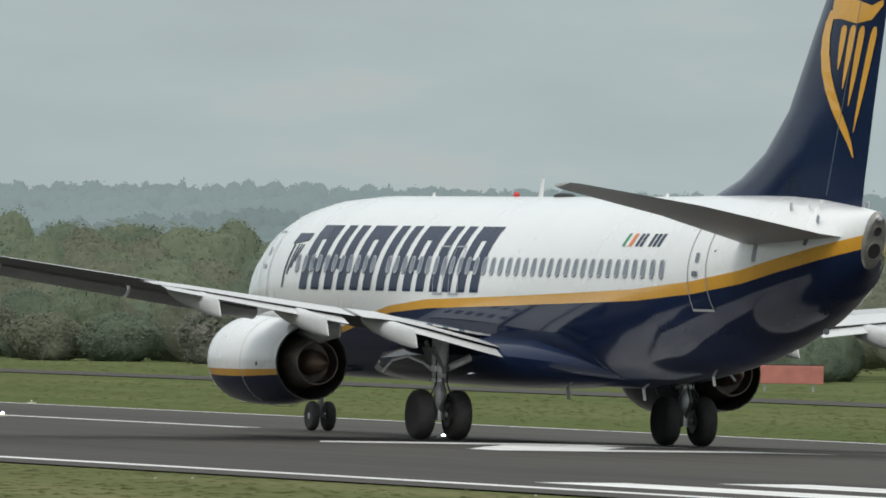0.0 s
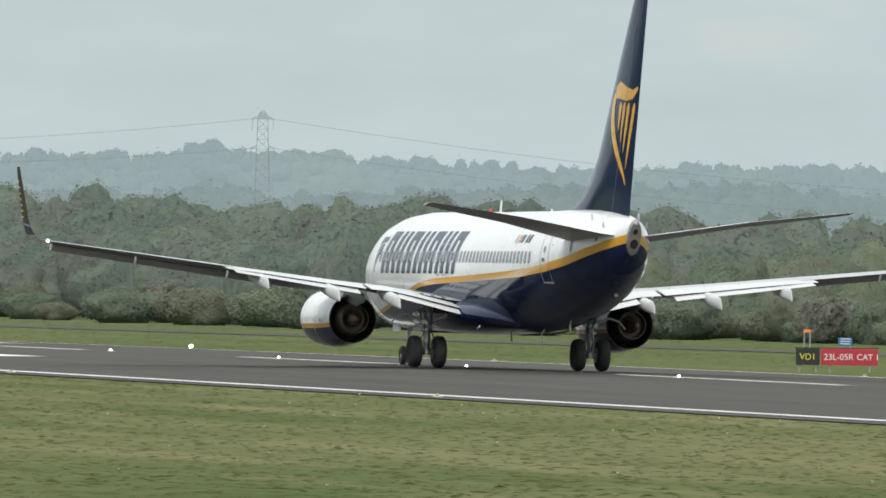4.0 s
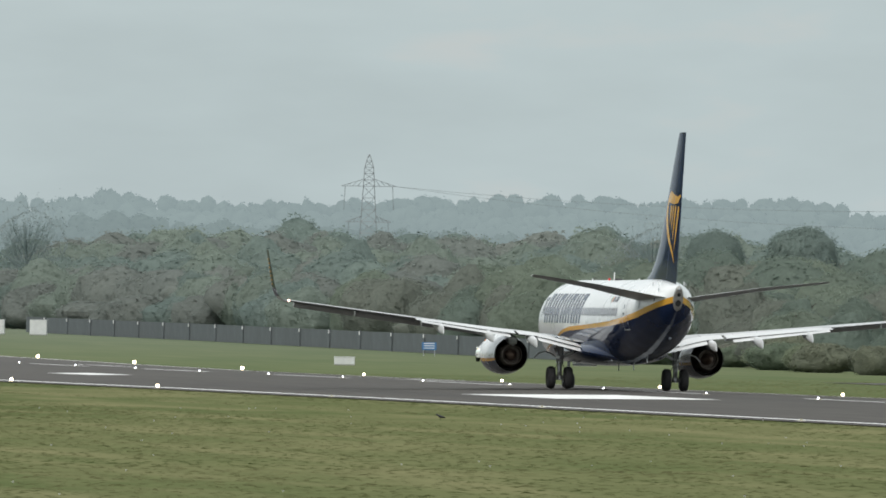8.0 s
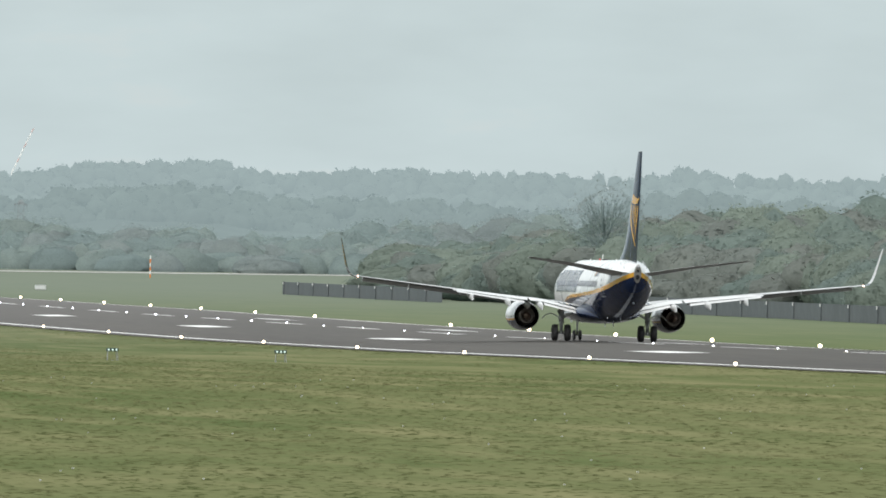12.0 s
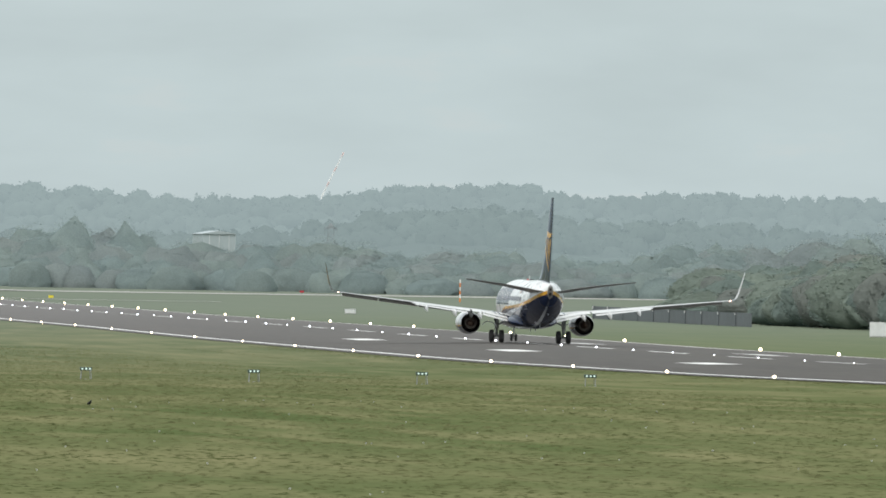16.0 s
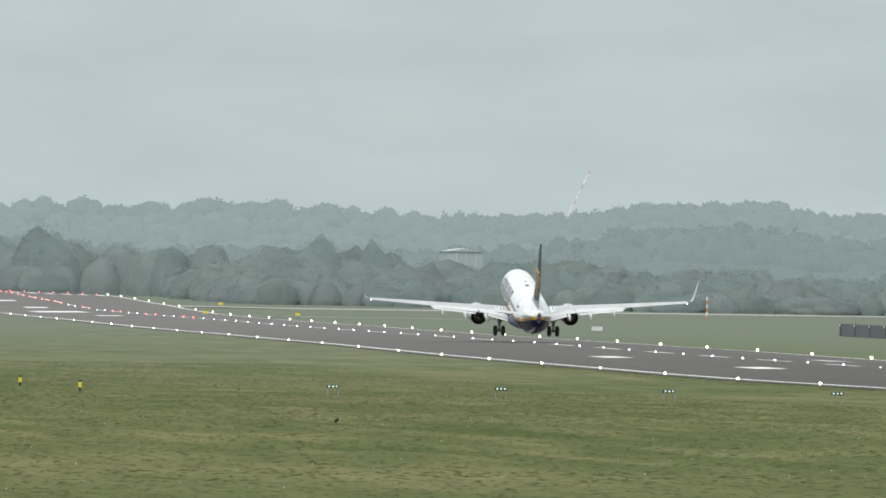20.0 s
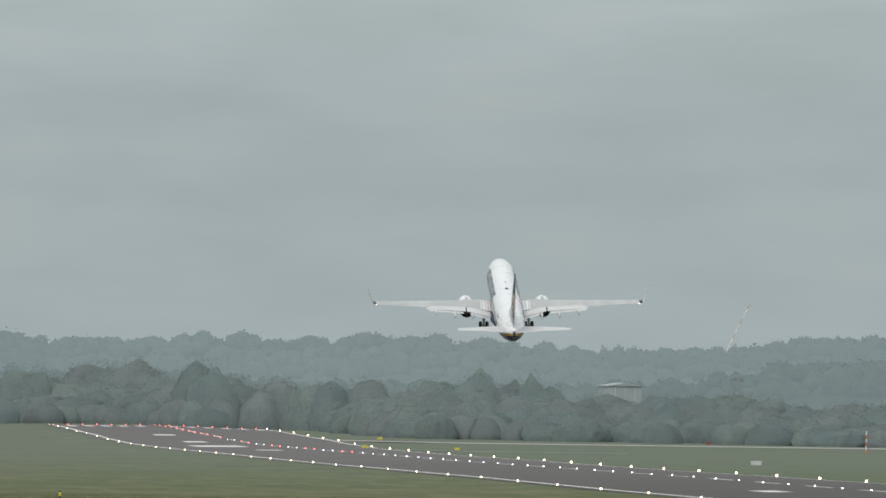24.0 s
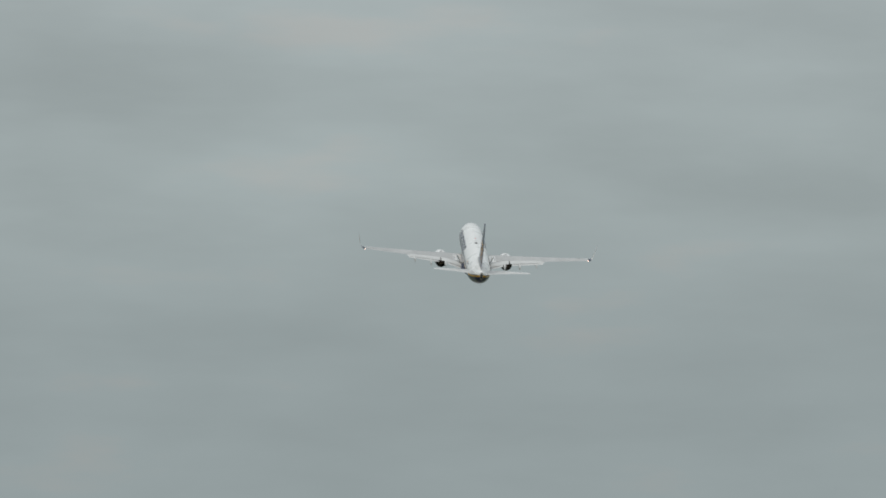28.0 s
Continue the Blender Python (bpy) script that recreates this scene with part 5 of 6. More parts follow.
# sign red paled to paint in the hot exhaust haze before it
HAZYRED = material("hazy_sign_red", (0.44, 0.16, 0.13), 0.6, vary=0.15, scale=2)
SIGNBLUE = material("sign_blue", (0.05, 0.16, 0.35), 0.5, vary=0.08)
SIGNYELLOW = material("sign_yellow", (0.75, 0.62, 0.05), 0.5, vary=0.06)
SIGNDARK = material("dark_slate_paint", (0.055, 0.062, 0.066), 0.7, vary=0.15)
SIGNBLACK = material("sign_black", (0.02, 0.02, 0.022), 0.6, vary=0.1)
ORANGE = material("orange_paint", (0.75, 0.22, 0.03), 0.5, vary=0.06)
PALE = material("white_board", (0.75, 0.75, 0.74), 0.5, vary=0.05)
FEATHER = material("black_feather", (0.015, 0.015, 0.017), 0.6, vary=0.2)


def lamp_mesh(name, r, mat, up):
    bm = bmesh.new()
    bmesh.ops.create_icosphere(bm, subdivisions=2, radius=r, matrix=Matrix.Translation((0, 0, up)) @ Matrix.Diagonal((1, 1, 0.9, 1)))
    me = bpy.data.meshes.new(name)
    bm.to_mesh(me)
    bm.free()
    me.materials.append(mat)
    me.shade_smooth()
    return me


bm = rod_bm((0, 0, 0), (0, 0, 0.10), 0.05, 0.04, 8)
bm = rod_bm((0, 0, 0), (0, 0, 0.03), 0.16, 0.14, 12, bm)
STEM = bpy.data.meshes.new("stem")
bm.to_mesh(STEM)
bm.free()
STEM.materials.append(LAMPBODY)
bm = rod_bm((0, 0, 0), (0, 0, 0.04), 0.17, 0.13, 12)
PUCK = bpy.data.meshes.new("housing")
bm.to_mesh(PUCK)
bm.free()
PUCK.materials.append(LAMPBODY)
LENS = {"edge": lamp_mesh("lens", 0.036, GLOW_W, 0.07), "bright": lamp_mesh("lens", 0.095, GLOW_W, 0.11), "beam": lamp_mesh("lens", 0.145, GLOW_W, 0.15), "centre": lamp_mesh("lens", 0.05, GLOW_B, 0.06), "red": lamp_mesh("lens", 0.10, GLOW_R, 0.12), "centre_w": lamp_mesh("lens", 0.08, GLOW_B, 0.08)}


def runway_lamp(kind, x, y, label, group):
    base = tagged(new("runway_lamp"), label, "runway light", group)
    base.matrix_basis = Matrix.Translation((x, y, land_z(x, y) + 0.03))
    tall = kind in ("edge", "bright", "beam")
    solid("stem" if tall else "housing", STEM if tall else PUCK, base)
    solid("lens", LENS[kind], base)


for k in range(-8, 37):
    y = 1004.3 + 61.4 * (k - 3)
    if y < 3050:
        runway_lamp("edge" if y < 640 else "bright", NEAR - 0.9, y, "lit white runway edge lamp on a short stem", "runway edge lamps")
for k in range(-13, 31):
    y = 1198.6 + 61.5 * k
    if y < 3050 and k != 2:
        runway_lamp("edge" if y < 640 else "bright" if y < 1000 else "beam", FAR + 0.9, y, "lit white runway edge lamp on a short stem", "runway edge lamps")
for k in range(-23, 67):
    y = 1010.8 + 30.87 * (k - 1)
    if y > 2720 or (y > 2150 and (k // 2) % 2 == 0):
        runway_lamp("red", MID - 0.6, y, "lit red runway centreline lamp set in the asphalt", "runway centreline lamps")
    else:
        runway_lamp("centre_w" if y > 1150 else "centre", MID - 0.6, y, "lit white runway centreline lamp set in the asphalt", "runway centreline lamps")
for k in range(15):
    runway_lamp("red", NEAR + 0.8 + k * 3.1, 3058, "lit red lamp across the runway's end", "runway end lamps")


def papi(x, y):
    """An approach slope indicator: a dark box with three lenses on thin legs."""
    base = tagged(new("slope_indicator"), "dark green light box with three lenses on steel legs", "airfield light", "approach slope indicators")
    base.matrix_basis = Matrix.Translation((x, y, land_z(x, y))) @ Matrix.Scale(0.78, 4)
    body = part("housing", box_bm(0.82, 0.6, 0.22, 0, 0, 0.62, 0.03), DARKGREEN, base)
    for k in (-1, 0, 1):
        bm = rod_bm((k * 0.26, -0.28, 0.73), (k * 0.26, -0.325, 0.73), 0.07, 0.07, 12)
        part("lens", bm, GLOW_PAPI, body, "pale lit lens")
    for px, py in ((-0.36, -0.2), (0.36, -0.2), (-0.3, 0.2), (0.3, 0.2)):
        part("leg", rod_bm((px * 0.9, py, 0.64), (px * 1.05, py, 0), 0.022, seg=8), GALV, base)
    part("foot", box_bm(0.12, 0.12, 0.03, 0, 0, 0.0), GALV, base)


GLOW_PAPI = material("papi_lens", (0.5, 0.6, 0.55), 0.2, glow=(0.75, 1.0, 0.9, 0.35))
for az in (3.474, 4.148, 4.822, 5.497):
    papi(763 * math.sin(radians(az)), 763 * math.cos(radians(az)))
# yellow and black marker boards
for az, d in ((1.74, 1128), (1.84, 1030), (2.09, 968), (2.22, 866), (2.46, 796)):
    x, y = d * math.sin(radians(az)), d * math.cos(radians(az))
    base = tagged(new("marker_post"), "yellow and black marker post in the grass", "marker post", "marker posts in the grass")
    base.matrix_basis = Matrix.Translation((x, y, land_z(x, y)))
    for z0, hh, mt, w in ((0, 0.22, SIGNBLACK, 0.12), (0.22, 0.30, SIGNYELLOW, 0.19), (0.52, 0.12, SIGNBLACK, 0.16)):
        part("board", box_bm(w, 0.06, hh, 0, 0, z0, 0.01), mt, base)


def lettering(text, size, mat, parent, x, y, z):
    cu = bpy.data.curves.new("text", "FONT")
    cu.body, cu.size, cu.align_x, cu.extrude = text, size, "CENTER", 0.004
    tmp = bpy.data.objects.new("text", cu)
    scene.collection.objects.link(tmp)
    me = bpy.data.meshes.new_from_object(tmp.evaluated_get(bpy.context.evaluated_depsgraph_get()))
    bpy.data.objects.remove(tmp)
    me.materials.clear()
    me.materials.append(mat)
    return solid("lettering", me, parent, Matrix.Translation((x, y, z)) @ Matrix.Rotation(radians(90), 4, "X"))


def taxi_sign(x, y, w, h, mat, label, words=(), facing=0.0, ink=PALE):
    """A sign box on short legs, its face towards -Y before turning."""
    base = tagged(new("runway_sign"), label, "airfield sign")
    base.matrix_basis = Matrix.Translation((x, y, land_z(x, y))) @ Matrix.Rotation(radians(facing), 4, "Z")
    body = part("panel", box_bm(w, 0.22, h, 0, 0, 0.28, 0.02), mat, base)
    part("rim", box_bm(w + 0.06, 0.16, 0.04, 0, 0, 0.28 + h), SIGNBLACK, base)
    for k in (-1, 1):
        part("leg", rod_bm((k * w * 0.35, 0, 0), (k * w * 0.35, 0, 0.3), 0.04, seg=8), GALV, base)
    for text, dx, size in words:
        lettering(text, size, ink, body, dx, -0.125, 0.28 + h / 2 - size * 0.34)
    return base


taxi_sign(148, 569, 2.35, 0.68, SIGNRED, "red runway sign with white letters in the grass", (("23L-05R", -0.45, 0.36), ("CAT 1", 0.76, 0.34)), -14)
taxi_sign(148 - 1.72 * math.cos(radians(14)), 569 + 1.72 * math.sin(radians(14)), 0.98, 0.68, SIGNBLACK, "black taxiway sign with yellow letters beside a red sign", (("VD1", 0, 0.36),), -14, SIGNYELLOW)
taxi_sign(150.3, 463, 2.6, 0.62, HAZYRED, "long hazy red runway sign in the grass", (), -18)
taxi_sign(193, 480, 2.5, 0.66, HAZYRED, "red runway sign near the verge", (), -21)
for az, d in ((3.02, 2790), (3.33, 2560), (2.96, 2500)):
    taxi_sign(d * math.sin(radians(az)), d * math.cos(radians(az)), 0.9, 0.45, SIGNYELLOW, "small yellow direction sign by the far taxiway", (), -4)
taxi_sign(210, 2770, 0.8, 0.4, SIGNRED, "small red sign beside the taxiway", (), -4)


def cabinet(x, y, w, d, h, label, mat=GREYBOX, doors=3):
    base = tagged(new("equipment_cabinet"), label, "cabinet")
    base.matrix_basis = Matrix.Translation((x, y, land_z(x, y))) @ Matrix.Rotation(radians(-9), 4, "Z")
    part("body", box_bm(w, d, h, 0, 0, 0.05, 0.02), mat, base)
    part("lid", box_bm(w + 0.06, d + 0.06, 0.05, 0, 0, h + 0.05, 0.01), mat, base)
    part("plinth", box_bm(w - 0.04, d - 0.04, 0.06), CONCRETE, base)
    for k in range(doors):
        dw = w / doors
        door = part("door", box_bm(dw - 0.05, 0.03, h - 0.1, -w / 2 + dw * (k + 0.5), -d / 2 - 0.012, 0.1, 0.006), mat, base)
        part("door_handle", box_bm(0.03, 0.03, 0.1, -w / 2 + dw * (k + 0.85), -d / 2 - 0.04, 0.1 + h * 0.45), GALV, door)


cabinet(149.0, 768, 1.38, 0.7, 0.52, "low pale grey equipment cabinet in the grass")
cabinet(161.5, 1139, 1.65, 0.8, 0.6, "low pale grey ribbed equipment cabinet in the grass", doors=4)
cabinet(188.0, 1610, 2.5, 2.2, 1.6, "pale grey equipment hut by the fence", doors=2)
cabinet(192.3, 1603, 1.9, 2.0, 1.65, "pale grey equipment hut by the fence gate", doors=1)
cabinet(187.6, 1180, 2.0, 1.6, 1.15, "dark equipment hut topped by a coil of wire", SIGNDARK, 2)
coil = tagged(new("wire_coil"), "tangled grey coil of wire on the dark hut", "wire coil")
coil.matrix_basis = Matrix.Translation((187.6, 1180, land_z(187.6, 1180) + 1.25)) @ Matrix.Rotation(radians(-9), 4, "Z")
for k in range(9):
    cx, rr = -1.1 + 0.27 * k, 0.34 + 0.05 * math.sin(k * 2.3)
    lofted("loop", [[(cx + 0.12 * math.sin(q * 2 + k) + 0.025 * math.cos(w), rr * math.cos(q), 0.36 + (rr + 0.025 * math.sin(w)) * math.sin(q)) for w in (0, 2.1, 4.2)] for q in [2 * math.pi * j / 16 for j in range(17)]], GALV, coil, caps=False)
cabinet(168, 2120, 1.6, 0.8, 0.6, "low pale cabinet on the far grass")


def board(x, y, w, h, up, mat, label, name="road_sign", bars=0, barmat=None):
    base = tagged(new(name), label, "sign")
    base.matrix_basis = Matrix.Translation((x, y, land_z(x, y))) @ Matrix.Rotation(radians(-12), 4, "Z")
    p = part("panel", box_bm(w, 0.04, h, 0, 0, up, 0.008), mat, base)
    for k in (-1, 1):
        part("post", rod_bm((k * w * 0.38, 0.05, 0), (k * w * 0.38, 0.05, up + h * 0.8), 0.035, seg=8), GALV, base)
    for k in range(bars):
        part("writing_bar", box_bm(w * 0.72, 0.012, h * 0.1, 0, -0.026, up + h * (0.2 + 0.6 * k / max(1, bars - 1))), barmat or PALE, p)
    return base


board(193.5, 1309, 1.35, 0.7, 0.55, SIGNBLUE, "blue notice board on two posts before the fence", bars=3)
board(186, 716, 0.72, 0.42, 0.25, SIGNBLUE, "small blue road sign by the perimeter road", bars=3)
board(185.5, 722, 0.4, 0.16, 0.9, ORANGE, "small orange sign on posts", bars=1)
board(190, 722, 0.42, 0.7, 0.2, GALV, "grey back of a road sign")
chev = board(195.5, 722, 0.7, 0.36, 0.3, SIGNBLACK, "black sign with white chevrons")
for k in range(2):
    for s in (-1, 1):
        bm = box_bm(0.07, 0.012, 0.2, 0, 0, -0.1, m=Matrix.Translation((-0.16 + 0.3 * k, -0.028, 0.48 + s * 0.085)) @ Matrix.Rotation(radians(s * 38), 4, "Y"))
        part("chevron", bm, PALE, chev)

# runway guard light: two amber lamps in a yellow box
GLOW_A = material("amber_lamp", (0.8, 0.5, 0.1), 0.4, glow=(1.0, 0.55, 0.08, 1.6))
guard = tagged(new("guard_light"), "yellow guard light box with two lit amber lamps in the grass", "airfield light")
guard.matrix_basis = Matrix.Translation((163.3, 530.8, land_z(163.3, 530.8))) @ Matrix.Rotation(radians(-17), 4, "Z")
case = part("housing", box_bm(0.52, 0.16, 0.24, 0, 0, 0.16, 0.02), SIGNYELLOW, guard)
for k in (-1, 1):
    part("lens", rod_bm((k * 0.13, -0.08, 0.28), (k * 0.13, -0.12, 0.28), 0.07, 0.07, 12), GLOW_A, case, "lit amber lens")
    part("leg", rod_bm((k * 0.16, 0, 0), (k * 0.16, 0, 0.18), 0.025, seg=6), GALV, guard)

# dark perimeter fence, panel by panel
fence = tagged(new("perimeter_fence"), "dark green-grey mesh fence with white-tipped posts", "fence")
panel_bm = bmesh.new()
box_bm(0.05, 5.40, 1.80, 0, 0, 0.04, 0.004, bm=panel_bm)
panel_me = bpy.data.meshes.new("fence_panel")
panel_bm.to_mesh(panel_me)
panel_bm.free()
panel_me.materials.append(FENCE)
bm = rod_bm((0, 0, 0), (0, 0, 1.95), 0.06, seg=8)
POST = bpy.data.meshes.new("fence_post")
bm.to_mesh(POST)
bm.free()
POST.materials.append(FENCE)
bm = box_bm(0.10, 0.10, 0.34, 0, 0, 1.48)
TIP = bpy.data.meshes.new("post_tip")
bm.to_mesh(TIP)
bm.free()
TIP.materials.append(PALE)
for k in range(152):
    y = 1245.9 + 5.4125 * k
    if 1672 < y < 1848:
        continue
    z = land_z(199, y)
    pitch = math.atan2(land_z(199, y + 3) - land_z(199, y - 3), 6)
    solid("fence_panel", panel_me, fence, Matrix.Translation((199, y, z)) @ Matrix.Rotation(pitch, 4, "X"))
    if k % 4 == 3:
        p = solid("fence_post", POST, fence, Matrix.Translation((198.9, y, z)))
        solid("post_tip", TIP, p, Matrix.Translation((-0.1, 0, 0)))


# patrol car in the grass
def patrol_car(x, y, turn):
    car = tagged(new("patrol_car"), "white patrol car with orange and yellow squares and a light bar", "car")
    car.matrix_basis = Matrix.Translation((x, y, land_z(x, y))) @ Matrix.Rotation(radians(turn), 4, "Z")
    L = [(2.36, 0.50, 0.78, 0.70), (2.30, 0.38, 0.98, 0.84), (2.0, 0.34, 1.06, 0.90), (1.0, 0.32, 1.14, 0.92), (-1.2, 0.32, 1.18, 0.92), (-2.1, 0.36, 1.16, 0.90), (-2.3, 0.45, 1.05, 0.84)]
    rings = [[(-w * 0.94, yy, zb), (-w, yy, zb + 0.18), (-w, yy, zt - 0.16), (-w * 0.93, yy, zt), (w * 0.93, yy, zt), (w, yy, zt - 0.16), (w, yy, zb + 0.18), (w * 0.94, yy, zb)] for yy, zb, zt, w in L]
    body = lofted("body", rings, PALE, car, "white car body")
    C = [(1.20, 1.12, 1.15, 0.84), (0.55, 1.12, 1.66, 0.74), (0.2, 1.12, 1.75, 0.72), (-1.4, 1.12, 1.75, 0.72), (-1.9, 1.12, 1.66, 0.74), (-2.25, 1.10, 1.15, 0.82)]
    rings = [[(-w - 0.07, yy, zb), (-w, yy, zt - 0.08), (-w + 0.08, yy, zt), (w - 0.08, yy, zt), (w, yy, zt - 0.08), (w + 0.07, yy, zb)] for yy, zb, zt, w in C]
    lofted("cabin", rings, PALE, car, smooth=False)

    def pane(name, quad):
        bm = bmesh.new()
        bm.faces.new([bm.verts.new(v) for v in quad])
        bmesh.ops.solidify(bm, geom=bm.faces[:], thickness=0.02)
        part(name, bm, PANE, car)

    pane("windscreen", [(-0.76, 1.2, 1.16), (0.76, 1.2, 1.16), (0.66, 0.58, 1.64), (-0.66, 0.58, 1.64)])
    pane("rear_window", [(-0.72, -2.28, 1.2), (0.72, -2.28, 1.2), (0.64, -1.98, 1.6), (-0.64, -1.98, 1.6)])
    for s in (-1, 1):
        for ya, yb, yc, yd in ((0.98, 0.0, 0.0, 0.48), (-0.08, -0.95, -0.95, -0.08), (-1.03, -1.95, -1.75, -1.03)):
            pane("side_window", [(s * 0.90, ya, 1.2), (s * 0.90, yb, 1.2), (s * 0.79, yc, 1.62), (s * 0.79, yd, 1.62)])
        for k in range(6):
            for r in range(3):
                if not (r == 0 and k in (0, 1, 4, 5)):
                    part("livery_square", box_bm(0.02, 0.56, 0.24, s * 0.92, -1.7 + k * 0.58, 0.40 + r * 0.25), (ORANGE, SIGNYELLOW)[(k + r) % 2], body)
        for yy in (-1.42, 1.45):
            lofted("wheel_arch", [[(s * xx, yy + 0.46 * math.cos(q), 0.38 + 0.46 * math.sin(q)) for q in [2 * math.pi * k / 18 for k in range(18)]] for xx in (0.80, 0.935)], SIGNBLACK, body)
            wheel(car, s * 0.82, yy, 0.38, 0.38, 0.25)
        part("headlight", box_bm(0.40, 0.06, 0.15, s * 0.60, 2.30, 0.80, 0.02), GLOW_PAPI, body, "lit headlight")
        part("fog_lamp_trim", box_bm(0.24, 0.05, 0.18, s * 0.66, 2.33, 0.48, 0.02), SIGNBLACK, body)
        part("tail_light", box_bm(0.14, 0.05, 0.45, s * 0.78, -2.28, 0.75, 0.01), SIGNRED, body)
        part("mirror", box_bm(0.2, 0.1, 0.16, s * 1.02, 0.95, 1.12, 0.03), PALE, body)
        part("roof_rail", box_bm(0.04, 1.7, 0.05, s * 0.62, -0.6, 1.77, 0.01), SIGNBLACK, car)
    part("light_bar", box_bm(1.15, 0.28, 0.14, 0, 0.05, 1.79, 0.03), ORANGE, car, "amber roof light bar")
    part("aerial", rod_bm((0.3, -0.9, 1.75), (0.3, -0.95, 2.5), 0.02, 0.01, 6), SIGNBLACK, car)
    part("grille", box_bm(0.78, 0.05, 0.20, 0, 2.34, 0.72, 0.02), SIGNBLACK, body, "dark grille")
    part("lower_grille", box_bm(0.9, 0.05, 0.14, 0, 2.35, 0.46, 0.02), SIGNBLACK, body)
    part("number_plate", box_bm(0.5, 0.02, 0.11, 0, 2.38, 0.62, 0.004), SIGNYELLOW, body, "plain plate")


patrol_car(187.0, 1228, 158)


# pylons and their lines
def pylon(az, d, el_top, arm, turn, base_z=4.0, peak=1.15, gap=1.3, lower=0.83, half=0.2, slope=0.06, drop=1.15):
    """A lattice mast with two pairs of arms; the last measures but slope are shares of the upper arm's length."""
    x, y = d * math.sin(radians(az)), d * math.cos(radians(az))
    top = EYE[2] + d * math.tan(radians(el_top)) - base_z
    za = top - peak * arm
    ob = tagged(new("electricity_pylon"), "grey steel lattice electricity pylon in the haze", "pylon", "pylons of the power line")
    ob.matrix_basis = Matrix.Translation((x, y, base_z)) @ Matrix.Rotation(radians(turn), 4, "Z")
    leg = lambda z: half * arm + (za - z) * slope if z <= za else half * arm * float(np.interp((z - za) / (top - za), [0, 0.25, 0.6, 0.85, 1], [1, 0.95, 0.8, 0.4, 0.05]))
    r = 0.06 if arm < 4 else 0.105
    bm = bmesh.new()
    n_low = max(6, int(za / (2.0 * half * arm)))
    zs = [za * k / n_low for k in range(n_low)] + [za + (top - za) * k / 5 for k in range(6)]
    for sx, sy in ((-1, -1), (1, -1), (1, 1), (-1, 1)):
        for a, b in zip(zs, zs[1:]):
            rod_bm((sx * leg(a), sy * leg(a), a), (sx * leg(b), sy * leg(b), b), r, seg=4, bm=bm)
    part("mast", bm, PYLON, ob)
    bm = bmesh.new()
    for a, b in zip(zs, zs[1:]):
        for (sx, sy), (tx, ty) in (((-1, -1), (1, -1)), ((1, -1), (1, 1)), ((1, 1), (-1, 1)), ((-1, 1), (-1, -1))):
            rod_bm((sx * leg(a), sy * leg(a), a), (tx * leg(b), ty * leg(b), b), r * 0.6, seg=3, bm=bm)
            rod_bm((tx * leg(a), ty * leg(a), a), (sx * leg(b), sy * leg(b), b), r * 0.6, seg=3, bm=bm)
            rod_bm((sx * leg(b), sy * leg(b), b), (tx * leg(b), ty * leg(b), b), r * 0.6, seg=3, bm=bm)
    part("bracing", bm, PYLON, ob)
    ends = []
    for z, w in ((za, arm), (za - gap * arm, lower * arm)):
        for s in (-1, 1):
            bm = bmesh.new()
            tip, rise = (s * w, 0, z), 0.26 * w
            for sy in (-1, 1):
                rod_bm((s * leg(z), sy * leg(z), z), tip, r * 0.7, seg=3, bm=bm)
                rod_bm((s * leg(z + rise), sy * leg(z + rise), z + rise), tip, r * 0.7, seg=3, bm=bm)
                for g in (0.25, 0.5, 0.75):
                    a0, a1 = leg(z) + (w - leg(z)) * g, leg(z) + (w - leg(z)) * (g - 0.22)
                    rod_bm((s * a0, sy * leg(z) * (1 - g), z), (s * a1, sy * leg(z) * (1.22 - g), z + rise * (1.22 - g)), r * 0.5, seg=3, bm=bm)
            part("cross_arm", bm, PYLON, ob)
            part("insulator", rod_bm((tip[0] * 0.86, 0, z), (tip[0] * 0.9, 0, z - drop * arm * 0.75), r * 0.6, seg=5), PYLON, ob)
            ends.append(ob.matrix_basis @ Vector(tip))
    ends.append(ob.matrix_basis @ Vector((0, 0, top)))
    return ends


def wire(p, q, sag, r=0.03):
    n = 14
    pts = [p.lerp(q, k / n) - Vector((0, 0, sag * 4 * (k / n) * (1 - k / n))) for k in range(n + 1)]
    rings = [[(c.x + r * math.cos(k * 1.5708), c.y, c.z + r * math.sin(k * 1.5708)) for k in range(4)] for c in pts]
    tagged(lofted("power_cable", rings, PYLON, None, smooth=False), "thin grey sagging power cable between pylons", "cable", "power cables")


PYLON = material("hazy_galvanised_steel", (0.19, 0.21, 0.215), 0.7, 0.1, vary=0.1, scale=0.3)
p_d = pylon(8.157, 2900, 0.597, 5.6, -8)
p_c = pylon(12.216, 2900, 0.563, 2.4, -12, 4.0, 0.75, 2.5, 1.1, 0.42, 0.03, 1.25)
p_a = pylon(16.81, 3700, 0.362, 4.4, -17, 3.0)
pylon(17.09, 3600, 0.312, 2.2, -17, 3.0, 0.75, 2.5, 1.1, 0.42, 0.03, 1.25)
pylon(15.1, 3500, 0.292, 2.0, -15, 3.0, 0.75, 2.5, 1.1, 0.42, 0.03, 1.25)
pylon(4.448, 3300, 0.277, 1.6, -4, 5.0, 0.75, 2.2, 1.1, 0.42, 0.03, 1.25)
wire(p_d[1], p_c[0], 5.0)
wire(p_d[1], p_c[2], 5.5)
wire(p_c[1], p_a[0], 7.0)
wire(p_c[3], p_a[2], 7.0)

